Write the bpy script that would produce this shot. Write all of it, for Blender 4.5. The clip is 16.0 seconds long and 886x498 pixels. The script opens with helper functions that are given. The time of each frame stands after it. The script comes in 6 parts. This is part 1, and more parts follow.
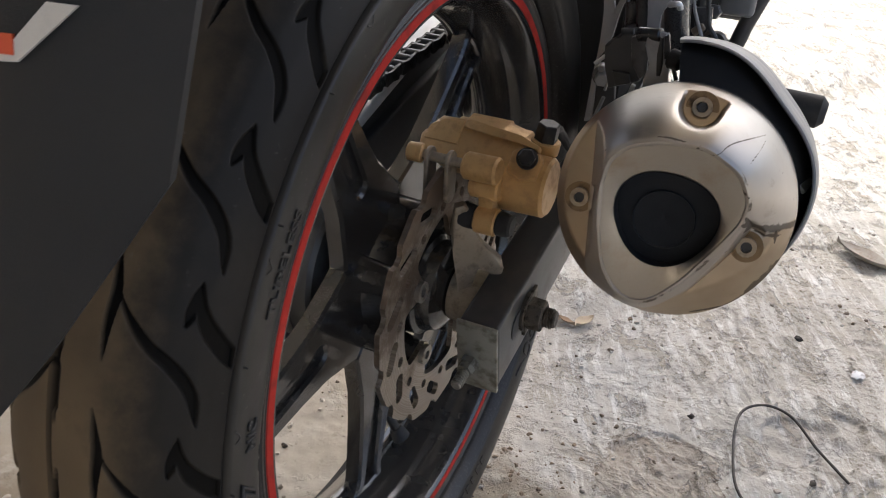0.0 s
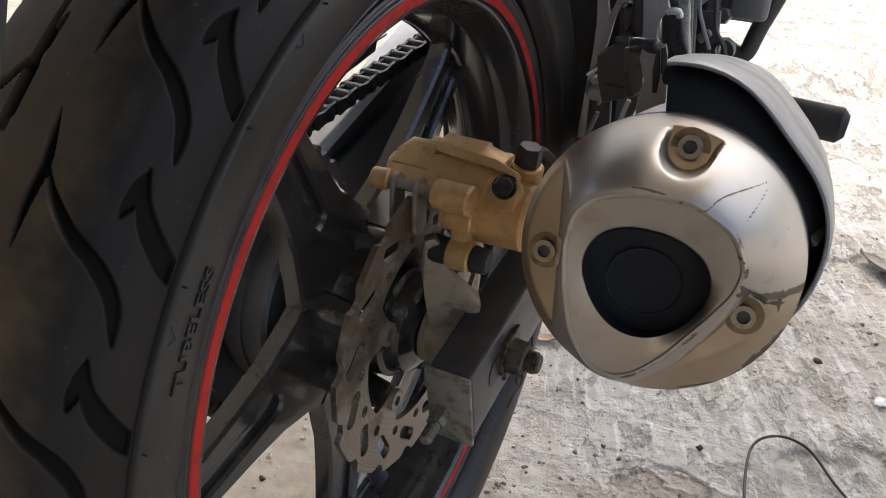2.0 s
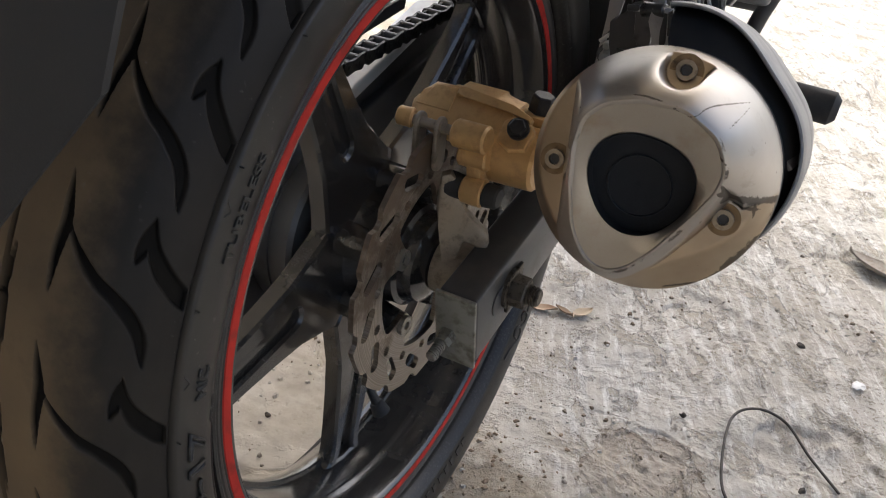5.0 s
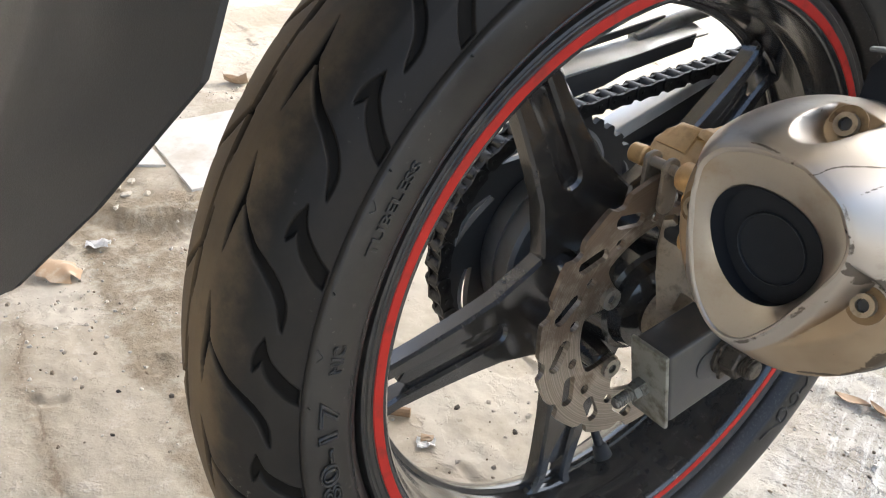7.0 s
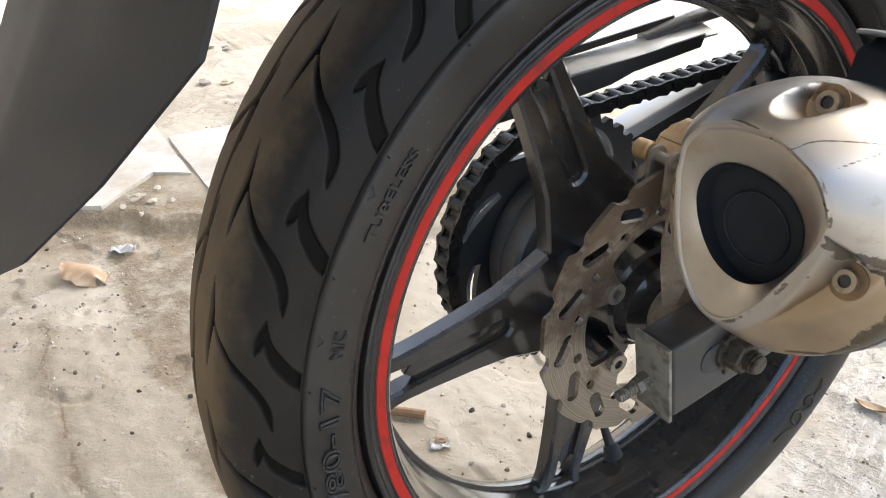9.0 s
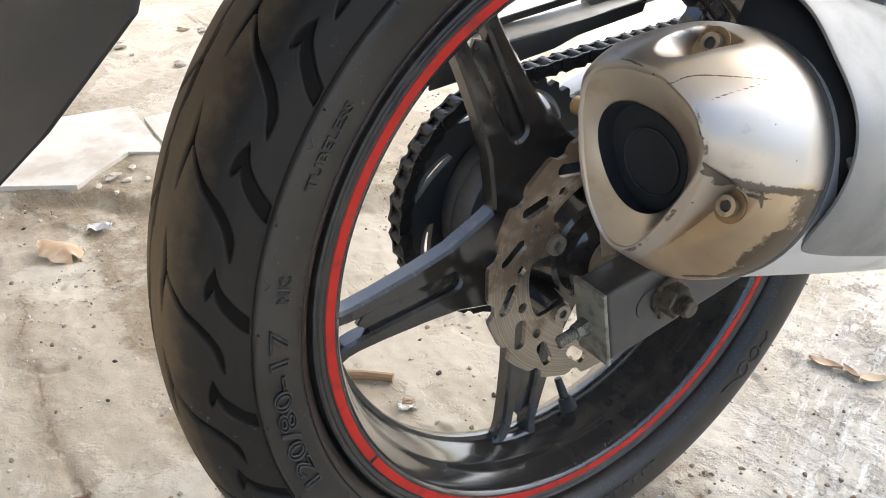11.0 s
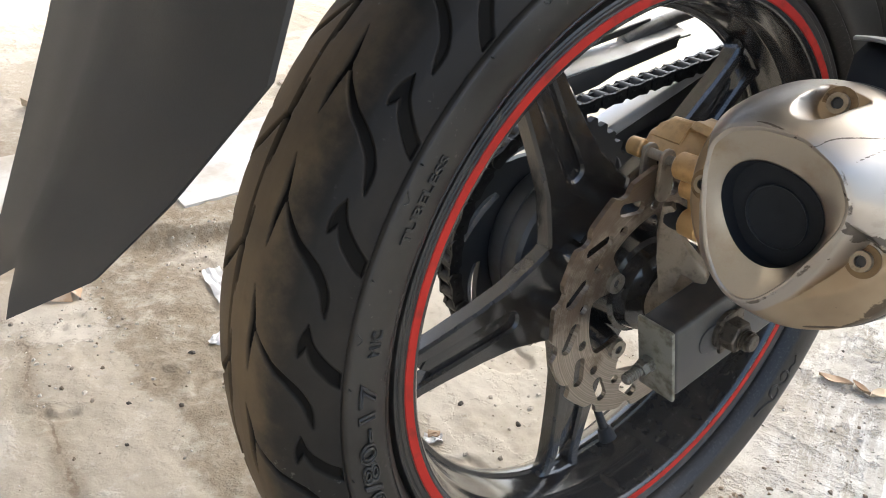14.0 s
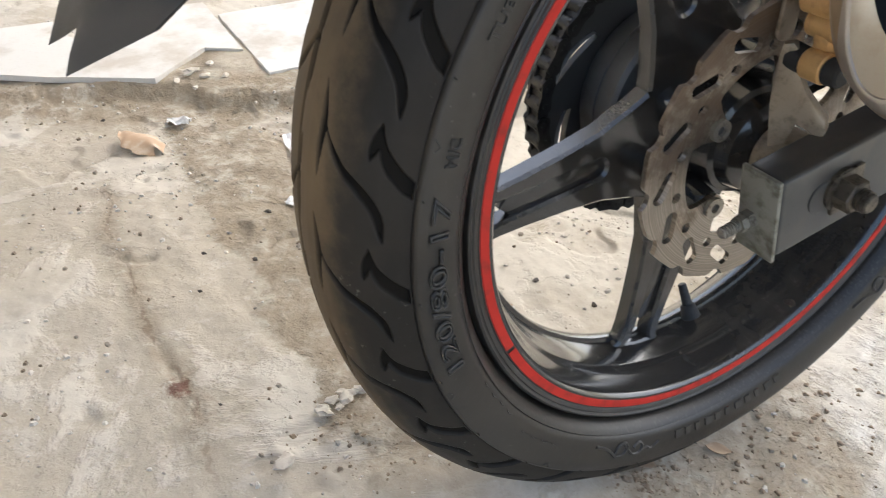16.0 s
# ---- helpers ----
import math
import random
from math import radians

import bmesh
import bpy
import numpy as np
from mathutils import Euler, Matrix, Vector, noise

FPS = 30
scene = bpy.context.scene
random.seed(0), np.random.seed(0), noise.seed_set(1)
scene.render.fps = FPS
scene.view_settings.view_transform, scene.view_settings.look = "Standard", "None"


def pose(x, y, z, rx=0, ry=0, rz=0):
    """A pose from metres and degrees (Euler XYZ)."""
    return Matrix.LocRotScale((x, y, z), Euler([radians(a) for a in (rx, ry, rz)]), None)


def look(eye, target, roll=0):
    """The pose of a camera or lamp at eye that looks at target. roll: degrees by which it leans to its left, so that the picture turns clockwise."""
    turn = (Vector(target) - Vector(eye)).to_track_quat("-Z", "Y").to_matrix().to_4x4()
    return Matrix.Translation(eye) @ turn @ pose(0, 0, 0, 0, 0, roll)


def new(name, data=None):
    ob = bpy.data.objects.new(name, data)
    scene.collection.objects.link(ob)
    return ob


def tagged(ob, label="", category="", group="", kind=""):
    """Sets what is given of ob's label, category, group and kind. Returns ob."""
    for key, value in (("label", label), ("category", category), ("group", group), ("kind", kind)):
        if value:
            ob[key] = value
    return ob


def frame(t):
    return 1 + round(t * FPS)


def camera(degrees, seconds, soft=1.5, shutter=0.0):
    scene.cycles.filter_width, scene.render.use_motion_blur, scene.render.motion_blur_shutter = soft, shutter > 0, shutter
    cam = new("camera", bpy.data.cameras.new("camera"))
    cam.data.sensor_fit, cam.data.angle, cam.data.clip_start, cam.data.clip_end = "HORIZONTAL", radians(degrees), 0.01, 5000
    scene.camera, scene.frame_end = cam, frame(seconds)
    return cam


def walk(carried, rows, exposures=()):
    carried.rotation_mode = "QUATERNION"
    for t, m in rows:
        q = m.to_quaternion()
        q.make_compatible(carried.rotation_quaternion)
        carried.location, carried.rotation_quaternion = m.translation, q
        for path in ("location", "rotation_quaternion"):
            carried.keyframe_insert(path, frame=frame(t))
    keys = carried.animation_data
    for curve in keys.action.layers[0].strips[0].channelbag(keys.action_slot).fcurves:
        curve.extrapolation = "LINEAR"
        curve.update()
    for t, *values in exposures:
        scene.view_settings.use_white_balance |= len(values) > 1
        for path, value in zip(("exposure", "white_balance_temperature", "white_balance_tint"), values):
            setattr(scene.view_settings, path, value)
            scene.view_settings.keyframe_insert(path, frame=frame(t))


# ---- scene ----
cam = camera(55.68, 16.0, 1.0, 0.35)
ROWS = [
    (0.0, 0.2123, -0.4896, 0.6709, 58.71, -3.11, 25.51),
    (0.5, 0.2096, -0.4526, 0.6750, 58.12, -3.04, 24.70),
    (1.0, 0.2099, -0.4274, 0.6667, 58.18, -3.11, 24.53),
    (1.5, 0.2085, -0.4147, 0.6645, 58.31, -3.20, 24.82),
    (2.0, 0.2120, -0.4140, 0.6634, 58.21, -2.53, 26.73),
    (2.5, 0.2158, -0.4262, 0.6646, 57.97, -2.90, 27.02),
    (3.0, 0.2136, -0.4432, 0.6661, 57.95, -3.70, 27.46),
    (3.2, 0.2130, -0.4530, 0.6685, 57.98, -4.25, 27.63),
    (5.3, 0.2453, -0.4758, 0.6404, 58.10, -5.99, 29.24),
    (5.5, 0.2544, -0.4669, 0.6217, 57.06, -3.89, 34.21),
    (6.0, 0.2837, -0.4362, 0.6151, 55.35, -2.34, 50.08),
    (6.5, 0.3114, -0.4188, 0.6242, 56.06, -2.19, 54.80),
    (7.0, 0.3252, -0.4012, 0.6527, 59.04, -1.06, 56.43),
    (7.5, 0.3363, -0.3986, 0.6560, 59.58, -0.73, 56.85),
    (8.0, 0.3411, -0.4001, 0.6558, 60.02, -0.56, 57.40),
    (8.5, 0.3413, -0.3955, 0.6546, 60.13, -0.65, 57.92),
    (9.0, 0.3453, -0.3957, 0.6438, 60.13, -0.28, 58.26),
    (9.5, 0.3650, -0.3937, 0.6400, 60.10, 0.03, 58.47),
    (9.7, 0.3710, -0.3907, 0.6389, 59.53, 0.34, 58.45),
    (11.8, 0.3910, -0.3901, 0.6437, 59.12, -0.29, 56.40),
    (12.0, 0.3778, -0.3971, 0.6480, 59.17, -0.43, 56.28),
    (12.5, 0.3529, -0.4231, 0.6570, 59.55, -0.26, 55.25),
    (13.0, 0.3293, -0.4590, 0.6551, 59.59, -0.03, 53.39),
    (13.5, 0.3322, -0.4536, 0.6606, 59.75, -0.11, 53.55),
    (14.0, 0.3394, -0.4465, 0.6584, 60.02, -0.02, 53.68),
    (14.5, 0.3415, -0.4372, 0.6445, 60.01, -0.12, 53.99),
    (15.0, 0.3389, -0.4351, 0.5981, 58.62, -1.04, 55.72),
    (15.5, 0.3438, -0.4401, 0.5861, 54.66, -1.59, 57.61),
    (16.0, 0.3384, -0.4460, 0.5909, 54.37, -0.56, 60.48),
]
EXPOSURES = [(0.0, 1.22, 6080, 8), (3.2, 1.22, 6080, 8), (5.3, 1.17, 6130, 7), (5.7, 1.35, 6170, 6), (6.0, 1.57, 6400, 5), (6.4, 2.0, 6090, 5), (7.0, 2.0, 6020, 4), (10.0, 2.0, 6020, 4), (12.0, 1.95, 6020, 4), (16.0, 1.97, 6050, 3.5)]
walk(cam, [(t, pose(x, y, z, rx, ry, rz)) for t, x, y, z, rx, ry, rz in ROWS], EXPOSURES)

# ---- light: open sky in front and to the right of a roofed yard ----
world = bpy.data.worlds.new("sky")
scene.world = world
world.use_nodes = True
wn = world.node_tree.nodes
sky = wn.new("ShaderNodeTexSky")
sky.sky_type = "NISHITA"
sky.sun_disc = False
sky.sun_elevation = radians(52)
sky.sun_rotation = radians(354)
sky.altitude, sky.air_density, sky.dust_density, sky.ozone_density = 50, 0.8, 7.0, 0.5
wn["Background"].inputs["Strength"].default_value = 0.15
world.node_tree.links.new(sky.outputs["Color"], wn["Background"].inputs["Color"])

sun = new("sun", bpy.data.lights.new("sun", "SUN"))
sun.data.energy, sun.data.angle, sun.data.color = 1.3, radians(8.0), (1.0, 0.96, 0.90)
sun.matrix_world = look((-0.6, 5.8, 7.9), (0, 0, 0))

# ---- materials ----
def material(name, base, rough=0.5, metal=0.0, coat=0.0, spec=0.5):
    m = bpy.data.materials.new(name)
    m.use_nodes = True
    b = m.node_tree.nodes["Principled BSDF"]
    b.inputs["Base Color"].default_value = (*base, 1)
    b.inputs["Roughness"].default_value = rough
    b.inputs["Metallic"].default_value = metal
    b.inputs["Coat Weight"].default_value = coat
    b.inputs["Coat Roughness"].default_value = 0.12
    b.inputs["Specular IOR Level"].default_value = spec
    return m


class Nodes:
    """Short hands for one material's node tree."""

    def __init__(self, m):
        self.t = m.node_tree
        self.b = m.node_tree.nodes["Principled BSDF"]
        self.co = self.t.nodes.new("ShaderNodeTexCoord").outputs["Object"]

    def put(self, value, socket):
        if hasattr(value, "is_linked"):
            self.t.links.new(value, socket)
        else:
            socket.default_value = (*value, 1) if isinstance(value, tuple) and len(value) == 3 and socket.type == "RGBA" else value

    def noise(self, scale, detail=4.0, rough=0.55, co=None, stretch=None, kind="Fac", distort=0.0):
        n = self.t.nodes.new("ShaderNodeTexNoise")
        n.inputs["Scale"].default_value, n.inputs["Detail"].default_value, n.inputs["Roughness"].default_value = scale, detail, rough
        n.inputs["Distortion"].default_value = distort
        c = co or self.co
        if stretch:
            mp = self.t.nodes.new("ShaderNodeMapping")
            mp.inputs["Scale"].default_value = stretch
            self.put(c, mp.inputs["Vector"])
            c = mp.outputs["Vector"]
        self.put(c, n.inputs["Vector"])
        return n.outputs[kind]

    def voronoi(self, scale, feature="F1", co=None):
        n = self.t.nodes.new("ShaderNodeTexVoronoi")
        n.feature = feature
        n.inputs["Scale"].default_value = scale
        self.put(co or self.co, n.inputs["Vector"])
        return n.outputs["Distance"]

    def ramp(self, fac, lo, hi, a=0.0, b=1.0):
        n = self.t.nodes.new("ShaderNodeMapRange")
        n.interpolation_type = "SMOOTHSTEP"
        for value, key in ((fac, "Value"), (lo, "From Min"), (hi, "From Max"), (a, "To Min"), (b, "To Max")):
            self.put(value, n.inputs[key])
        return n.outputs["Result"]

    def math(self, op, a, b=0.0):
        n = self.t.nodes.new("ShaderNodeMath")
        n.operation = op
        self.put(a, n.inputs[0]), self.put(b, n.inputs[1])
        return n.outputs[0]

    def mix(self, fac, a, b):
        n = self.t.nodes.new("ShaderNodeMix")
        n.data_type = "RGBA"
        self.put(fac, n.inputs[0]), self.put(a, n.inputs[6]), self.put(b, n.inputs[7])
        return n.outputs[2]

    def axes(self, co=None):
        n = self.t.nodes.new("ShaderNodeSeparateXYZ")
        self.put(co or self.co, n.inputs[0])
        return n.outputs

    def bump(self, height, strength, distance):
        n = self.t.nodes.new("ShaderNodeBump")
        n.inputs["Distance"].default_value = distance
        self.put(strength, n.inputs["Strength"])
        self.put(height, n.inputs["Height"])
        last = self.b.inputs["Normal"]
        if last.is_linked:
            self.t.links.new(last.links[0].from_socket, n.inputs["Normal"])
        self.t.links.new(n.outputs["Normal"], last)

    def color(self, v):
        self.put(v, self.b.inputs["Base Color"])

    def rough(self, v):
        self.put(v, self.b.inputs["Roughness"])


def worn(name, base, dirt, rough=0.45, metal=0.0, scale=60.0, amount=0.5, coat=0.0, fine=900.0, bump=0.15):
    """A surface of one colour with blotches of dirt, fine grain and uneven gloss."""
    m = material(name, base, rough, metal, coat)
    n = Nodes(m)
    big, small = n.noise(scale, 5.0, 0.6), n.noise(fine, 3.0)
    mask = n.math("MULTIPLY", n.ramp(big, 0.46, 0.72), amount)
    mask = n.math("ADD", mask, n.math("MULTIPLY", n.ramp(small, 0.55, 0.8), amount * 0.3))
    n.color(n.mix(mask, base, dirt))
    n.rough(n.math("ADD", n.math("MULTIPLY", mask, 0.35), n.math("ADD", rough - 0.06, n.math("MULTIPLY", small, 0.12))))
    n.bump(small, bump, 0.0006)
    return m


# tyre rubber: black, with brown dust worn into the crown and a grey bloom on the flank
rubber = material("tyre_rubber", (0.022, 0.022, 0.022), 0.60, spec=0.19)
n = Nodes(rubber)
ax = n.axes()
off = n.math("ABSOLUTE", n.math("ADD", ax[0], 0.062))
radius = n.math("SQRT", n.math("ADD", n.math("POWER", ax[1], 2.0), n.math("POWER", ax[2], 2.0)))
blot = n.noise(26.0, 7.0, 0.68)
ragged = n.math("ADD", off, n.math("MULTIPLY", n.math("SUBTRACT", n.noise(34.0, 6.0, 0.65), 0.5), 0.042))
crown = n.math("MULTIPLY", n.ramp(ragged, 0.061, 0.030), n.ramp(radius, 0.298, 0.303))
patch = n.ramp(n.noise(7.0, 3.0, 0.5), 0.36, 0.56)
dust = n.math("MULTIPLY", crown, n.math("ADD", 0.60, n.math("MULTIPLY", n.math("MULTIPLY", n.ramp(blot, 0.28, 0.52), patch), 0.40)))
flank = n.math("MULTIPLY", n.ramp(radius, 0.2786, 0.2781), n.ramp(off, 0.040, 0.046))
outward = n.ramp(n.math("ADD", radius, n.math("MULTIPLY", n.math("SUBTRACT", blot, 0.5), 0.012)), 0.247, 0.270, 0.25, 1.0)
bloom = n.math("MULTIPLY", n.math("MULTIPLY", flank, outward), n.math("ADD", 0.22, n.math("MULTIPLY", n.ramp(n.noise(9.0, 8.0, 0.70), 0.38, 0.62), 0.78)))
film = n.math("ADD", 0.03, n.math("MULTIPLY", n.ramp(n.noise(11.0, 6.0, 0.65), 0.42, 0.75), 0.22))
speck = n.math("MULTIPLY", n.ramp(n.noise(240.0, 2.0), 0.66, 0.76), n.math("MULTIPLY", n.ramp(n.noise(19.0, 4.0), 0.46, 0.62), 0.55))
# grooves carry no dust, and shade is painted in: darker rubber, less gloss
unshaded_tread = n.t.nodes.new("ShaderNodeAttribute")
unshaded_tread.attribute_name = "unshaded_tread"
unshaded_tread = unshaded_tread.outputs["Fac"]
plain = n.mix(unshaded_tread, (0.0120, 0.0104, 0.0085), (0.0195, 0.0168, 0.0135))
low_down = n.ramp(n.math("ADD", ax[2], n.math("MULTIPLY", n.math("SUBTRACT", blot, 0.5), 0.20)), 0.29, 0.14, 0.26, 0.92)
dust = n.math("MULTIPLY", n.math("MULTIPLY", dust, unshaded_tread), low_down)
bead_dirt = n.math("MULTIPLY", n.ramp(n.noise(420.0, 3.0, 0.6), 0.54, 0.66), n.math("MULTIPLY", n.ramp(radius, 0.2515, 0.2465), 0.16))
speck = n.math("MAXIMUM", n.math("MULTIPLY", speck, unshaded_tread), bead_dirt)
colour = n.mix(n.math("MULTIPLY", film, unshaded_tread), plain, (0.066, 0.054, 0.040))
colour = n.mix(n.math("MULTIPLY", bloom, 0.26), colour, (0.082, 0.073, 0.058))
colour = n.mix(n.math("MULTIPLY", dust, 0.94), colour, (0.185, 0.130, 0.072))
colour = n.mix(speck, colour, (0.17, 0.155, 0.13))
n.color(colour)
n.put(n.math("ADD", n.math("ADD", 0.04, n.math("MULTIPLY", unshaded_tread, 0.15)), n.math("MULTIPLY", flank, 0.22)), n.b.inputs["Specular IOR Level"])
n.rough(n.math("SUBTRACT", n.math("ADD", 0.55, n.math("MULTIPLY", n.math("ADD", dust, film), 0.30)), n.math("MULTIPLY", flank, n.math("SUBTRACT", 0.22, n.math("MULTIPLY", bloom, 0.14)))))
n.bump(n.noise(1300.0, 2.0), 0.10, 0.0004)
n.bump(n.noise(160.0, 5.0, 0.6), 0.15, 0.0010)

letter_rubber = worn("letter_rubber", (0.026, 0.0235, 0.020), (0.066, 0.060, 0.050), 0.42, amount=0.6, scale=120)
rim_black = worn("rim_gloss_black", (0.027, 0.0245, 0.0215), (0.064, 0.056, 0.044), 0.19, amount=0.24, scale=45, coat=0.8, bump=0.02)
rim_black.node_tree.nodes["Principled BSDF"].inputs["Specular IOR Level"].default_value = 0.4
rim_black.node_tree.nodes["Principled BSDF"].inputs["Coat IOR"].default_value = 1.55
rim_edge = worn("rim_edge_grey", (0.028, 0.025, 0.021), (0.085, 0.073, 0.056), 0.42, amount=0.6, scale=80)
stripe_red = worn("stripe_red", (0.49, 0.035, 0.024), (0.20, 0.045, 0.032), 0.62, amount=0.6, scale=70, bump=0.05)
stripe_red.node_tree.nodes["Principled BSDF"].inputs["Specular IOR Level"].default_value = 0.12
disc_steel = material("disc_steel", (0.30, 0.27, 0.23), 0.36, 1.0)
n = Nodes(disc_steel)
ax = n.axes()
radius = n.math("SQRT", n.math("ADD", n.math("POWER", ax[1], 2.0), n.math("POWER", ax[2], 2.0)))
lines = n.t.nodes.new("ShaderNodeTexNoise")
lines.noise_dimensions = "1D"
lines.inputs["Scale"].default_value, lines.inputs["Detail"].default_value = 900.0, 3.0
n.put(radius, lines.inputs["W"])
# brown blotches, denser towards the top of the disc
brown_blotch = n.ramp(n.math("ADD", n.noise(38.0, 6.0, 0.65), n.math("MULTIPLY", ax[2], 1.6)), 0.42, 0.66)
groove = n.ramp(lines.outputs[0], 0.40, 0.62)
steel = n.mix(groove, (0.26, 0.230, 0.195), (0.37, 0.335, 0.290))
n.color(n.mix(n.math("MULTIPLY", brown_blotch, 0.75), steel, (0.135, 0.095, 0.065)))
n.rough(n.math("ADD", 0.34, n.math("MULTIPLY", brown_blotch, 0.22)))
n.bump(lines.outputs[0], 0.22, 0.0005)

caliper_gold = worn("caliper_gold", (0.56, 0.350, 0.145), (0.27, 0.168, 0.072), 0.40, 0.35, scale=90, amount=0.5)
bracket_cast = worn("bracket_cast", (0.34, 0.290, 0.225), (0.14, 0.112, 0.08), 0.5, 0.7, scale=110, amount=0.6)
arm_grey = worn("swingarm_grey", (0.050, 0.050, 0.049), (0.11, 0.098, 0.080), 0.30, 0.2, scale=30, amount=0.45, coat=0.2, bump=0.06)
plate_grey = worn("plate_zinc", (0.265, 0.262, 0.222), (0.125, 0.108, 0.074), 0.46, 0.45, scale=70, amount=0.95)
stud_zinc = worn("stud_zinc", (0.24, 0.225, 0.185), (0.085, 0.070, 0.048), 0.5, 0.6, scale=240, amount=0.8, bump=0.3)
bolt_tan = worn("bolt_tan", (0.29, 0.265, 0.225), (0.12, 0.09, 0.06), 0.45, 0.7, scale=200, amount=0.7)
cast_dark = worn("cast_dark", (0.11, 0.112, 0.115), (0.03, 0.028, 0.025), 0.34, 0.6, scale=60, amount=0.7)
cap_bolt_brown = worn("cap_bolt_brown", (0.33, 0.275, 0.205), (0.17, 0.130, 0.085), 0.34, 0.8, scale=200, amount=0.7)
dirty_steel = worn("dirty_steel", (0.105, 0.090, 0.070), (0.035, 0.026, 0.018), 0.55, 0.7, scale=190, amount=0.85, bump=0.4)
bolt_black = worn("bolt_black", (0.014, 0.014, 0.015), (0.10, 0.09, 0.075), 0.4, 0.4, scale=160, amount=0.35)
seat_stain = worn("seat_stain", (0.22, 0.150, 0.080), (0.075, 0.052, 0.032), 0.5, 0.7, scale=150, amount=0.8, bump=0.2)
boot_rubber = worn("boot_rubber", (0.014, 0.014, 0.014), (0.06, 0.055, 0.05), 0.7, amount=0.4, scale=140)
part_black = worn("part_black", (0.043, 0.042, 0.040), (0.080, 0.074, 0.065), 0.45, amount=0.35, scale=50)
hub_dark = worn("hub_dark_grey", (0.125, 0.123, 0.118), (0.12, 0.105, 0.085), 0.5, 0.2, amount=0.5, scale=60)
chain_steel = worn("chain_steel", (0.032, 0.030, 0.027), (0.012, 0.010, 0.009), 0.42, 0.5, amount=0.7, scale=150)
edge_gloss = worn("edge_gloss", (0.022, 0.023, 0.024), (0.06, 0.06, 0.06), 0.28, amount=0.3, scale=60, coat=0.6, bump=0.05)
fender_plastic = worn("fender_plastic", (0.0112, 0.0108, 0.0100), (0.031, 0.028, 0.025), 0.52, amount=0.4, scale=9, fine=1400, bump=0.2)
silver_body = worn("muffler_silver", (0.60, 0.61, 0.62), (0.36, 0.35, 0.33), 0.40, 0.55, scale=22, amount=0.45, bump=0.05)
shell_grey = worn("shield_grey", (0.185, 0.186, 0.186), (0.130, 0.129, 0.125), 0.42, 0.4, scale=25, amount=0.4, bump=0.06)
alloy_grey = worn("alloy_grey", (0.33, 0.34, 0.35), (0.12, 0.115, 0.10), 0.38, 0.7, scale=60, amount=0.5)
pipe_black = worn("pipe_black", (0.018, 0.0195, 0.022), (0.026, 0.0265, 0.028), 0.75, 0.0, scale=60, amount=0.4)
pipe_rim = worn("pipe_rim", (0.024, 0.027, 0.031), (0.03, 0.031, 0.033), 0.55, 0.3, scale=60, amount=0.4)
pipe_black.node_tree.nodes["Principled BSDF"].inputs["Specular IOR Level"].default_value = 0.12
matt_grey = worn("matt_grey", (0.060, 0.060, 0.060), (0.095, 0.090, 0.082), 0.62, amount=0.5, scale=60)
sheet_grey = worn("sheet_grey", (0.36, 0.365, 0.37), (0.20, 0.195, 0.185), 0.42, 0.35, scale=45, amount=0.5, bump=0.06)
linkage_brown = worn("linkage_brown", (0.20, 0.160, 0.120), (0.10, 0.085, 0.070), 0.5, 0.4, scale=120, amount=0.6)
part_matt = worn("part_matt", (0.020, 0.020, 0.020), (0.04, 0.037, 0.033), 0.8, amount=0.3, scale=50)
part_matt.node_tree.nodes["Principled BSDF"].inputs["Specular IOR Level"].default_value = 0.15
sticker_white = worn("sticker_white", (0.62, 0.58, 0.50), (0.4, 0.37, 0.32), 0.5, amount=0.4)
sticker_orange = worn("sticker_orange", (0.62, 0.085, 0.025), (0.4, 0.1, 0.05), 0.5, amount=0.3)

# end cap of the muffler: satin plating, browned by heat, stained in the hollows, scraped on one side
cap_chrome = material("cap_chrome", (0.44, 0.41, 0.37), 0.31, 1.0)
n = Nodes(cap_chrome)
haze = n.ramp(n.noise(24.0, 6.0, 0.6), 0.32, 0.7)
low = n.ramp(n.noise(13.0, 4.0), 0.42, 0.62)
pit = n.math("MULTIPLY", n.ramp(n.noise(240.0, 1.0), 0.78, 0.81), 0.7)
fine = n.math("MULTIPLY", n.ramp(n.noise(60.0, 6.0, 0.7, stretch=(0.25, 1.0, 1.6)), 0.58, 0.68), 0.20)
def wear(label):
    a = n.t.nodes.new("ShaderNodeAttribute")
    a.attribute_name = label
    return a.outputs["Fac"]


stain = wear("hollow")
scrape = n.math("ADD", wear("scraped"), n.math("MULTIPLY", n.math("SUBTRACT", n.noise(260.0, 5.0, 0.7), 0.5), 1.3))
scrape = n.math("MULTIPLY", n.ramp(scrape, 0.40, 0.66), 0.8)
colour = n.mix(n.math("MULTIPLY", low, 0.45), (0.455, 0.425, 0.385), (0.40, 0.345, 0.275))
colour = n.mix(n.math("MULTIPLY", stain, 0.7), colour, n.mix(low, (0.42, 0.315, 0.185), (0.30, 0.205, 0.11)))
colour = n.mix(fine, colour, (0.22, 0.19, 0.15))
colour = n.mix(n.math("MAXIMUM", pit, scrape), colour, (0.080, 0.066, 0.052))
n.color(colour)
n.rough(n.math("ADD", n.math("ADD", 0.33, n.math("MULTIPLY", haze, 0.14)), n.math("MULTIPLY", n.math("MAXIMUM", scrape, fine), 0.25)))
n.bump(n.noise(500.0, 3.0), 0.05, 0.0003)
n.bump(scrape, -0.3, 0.0008)
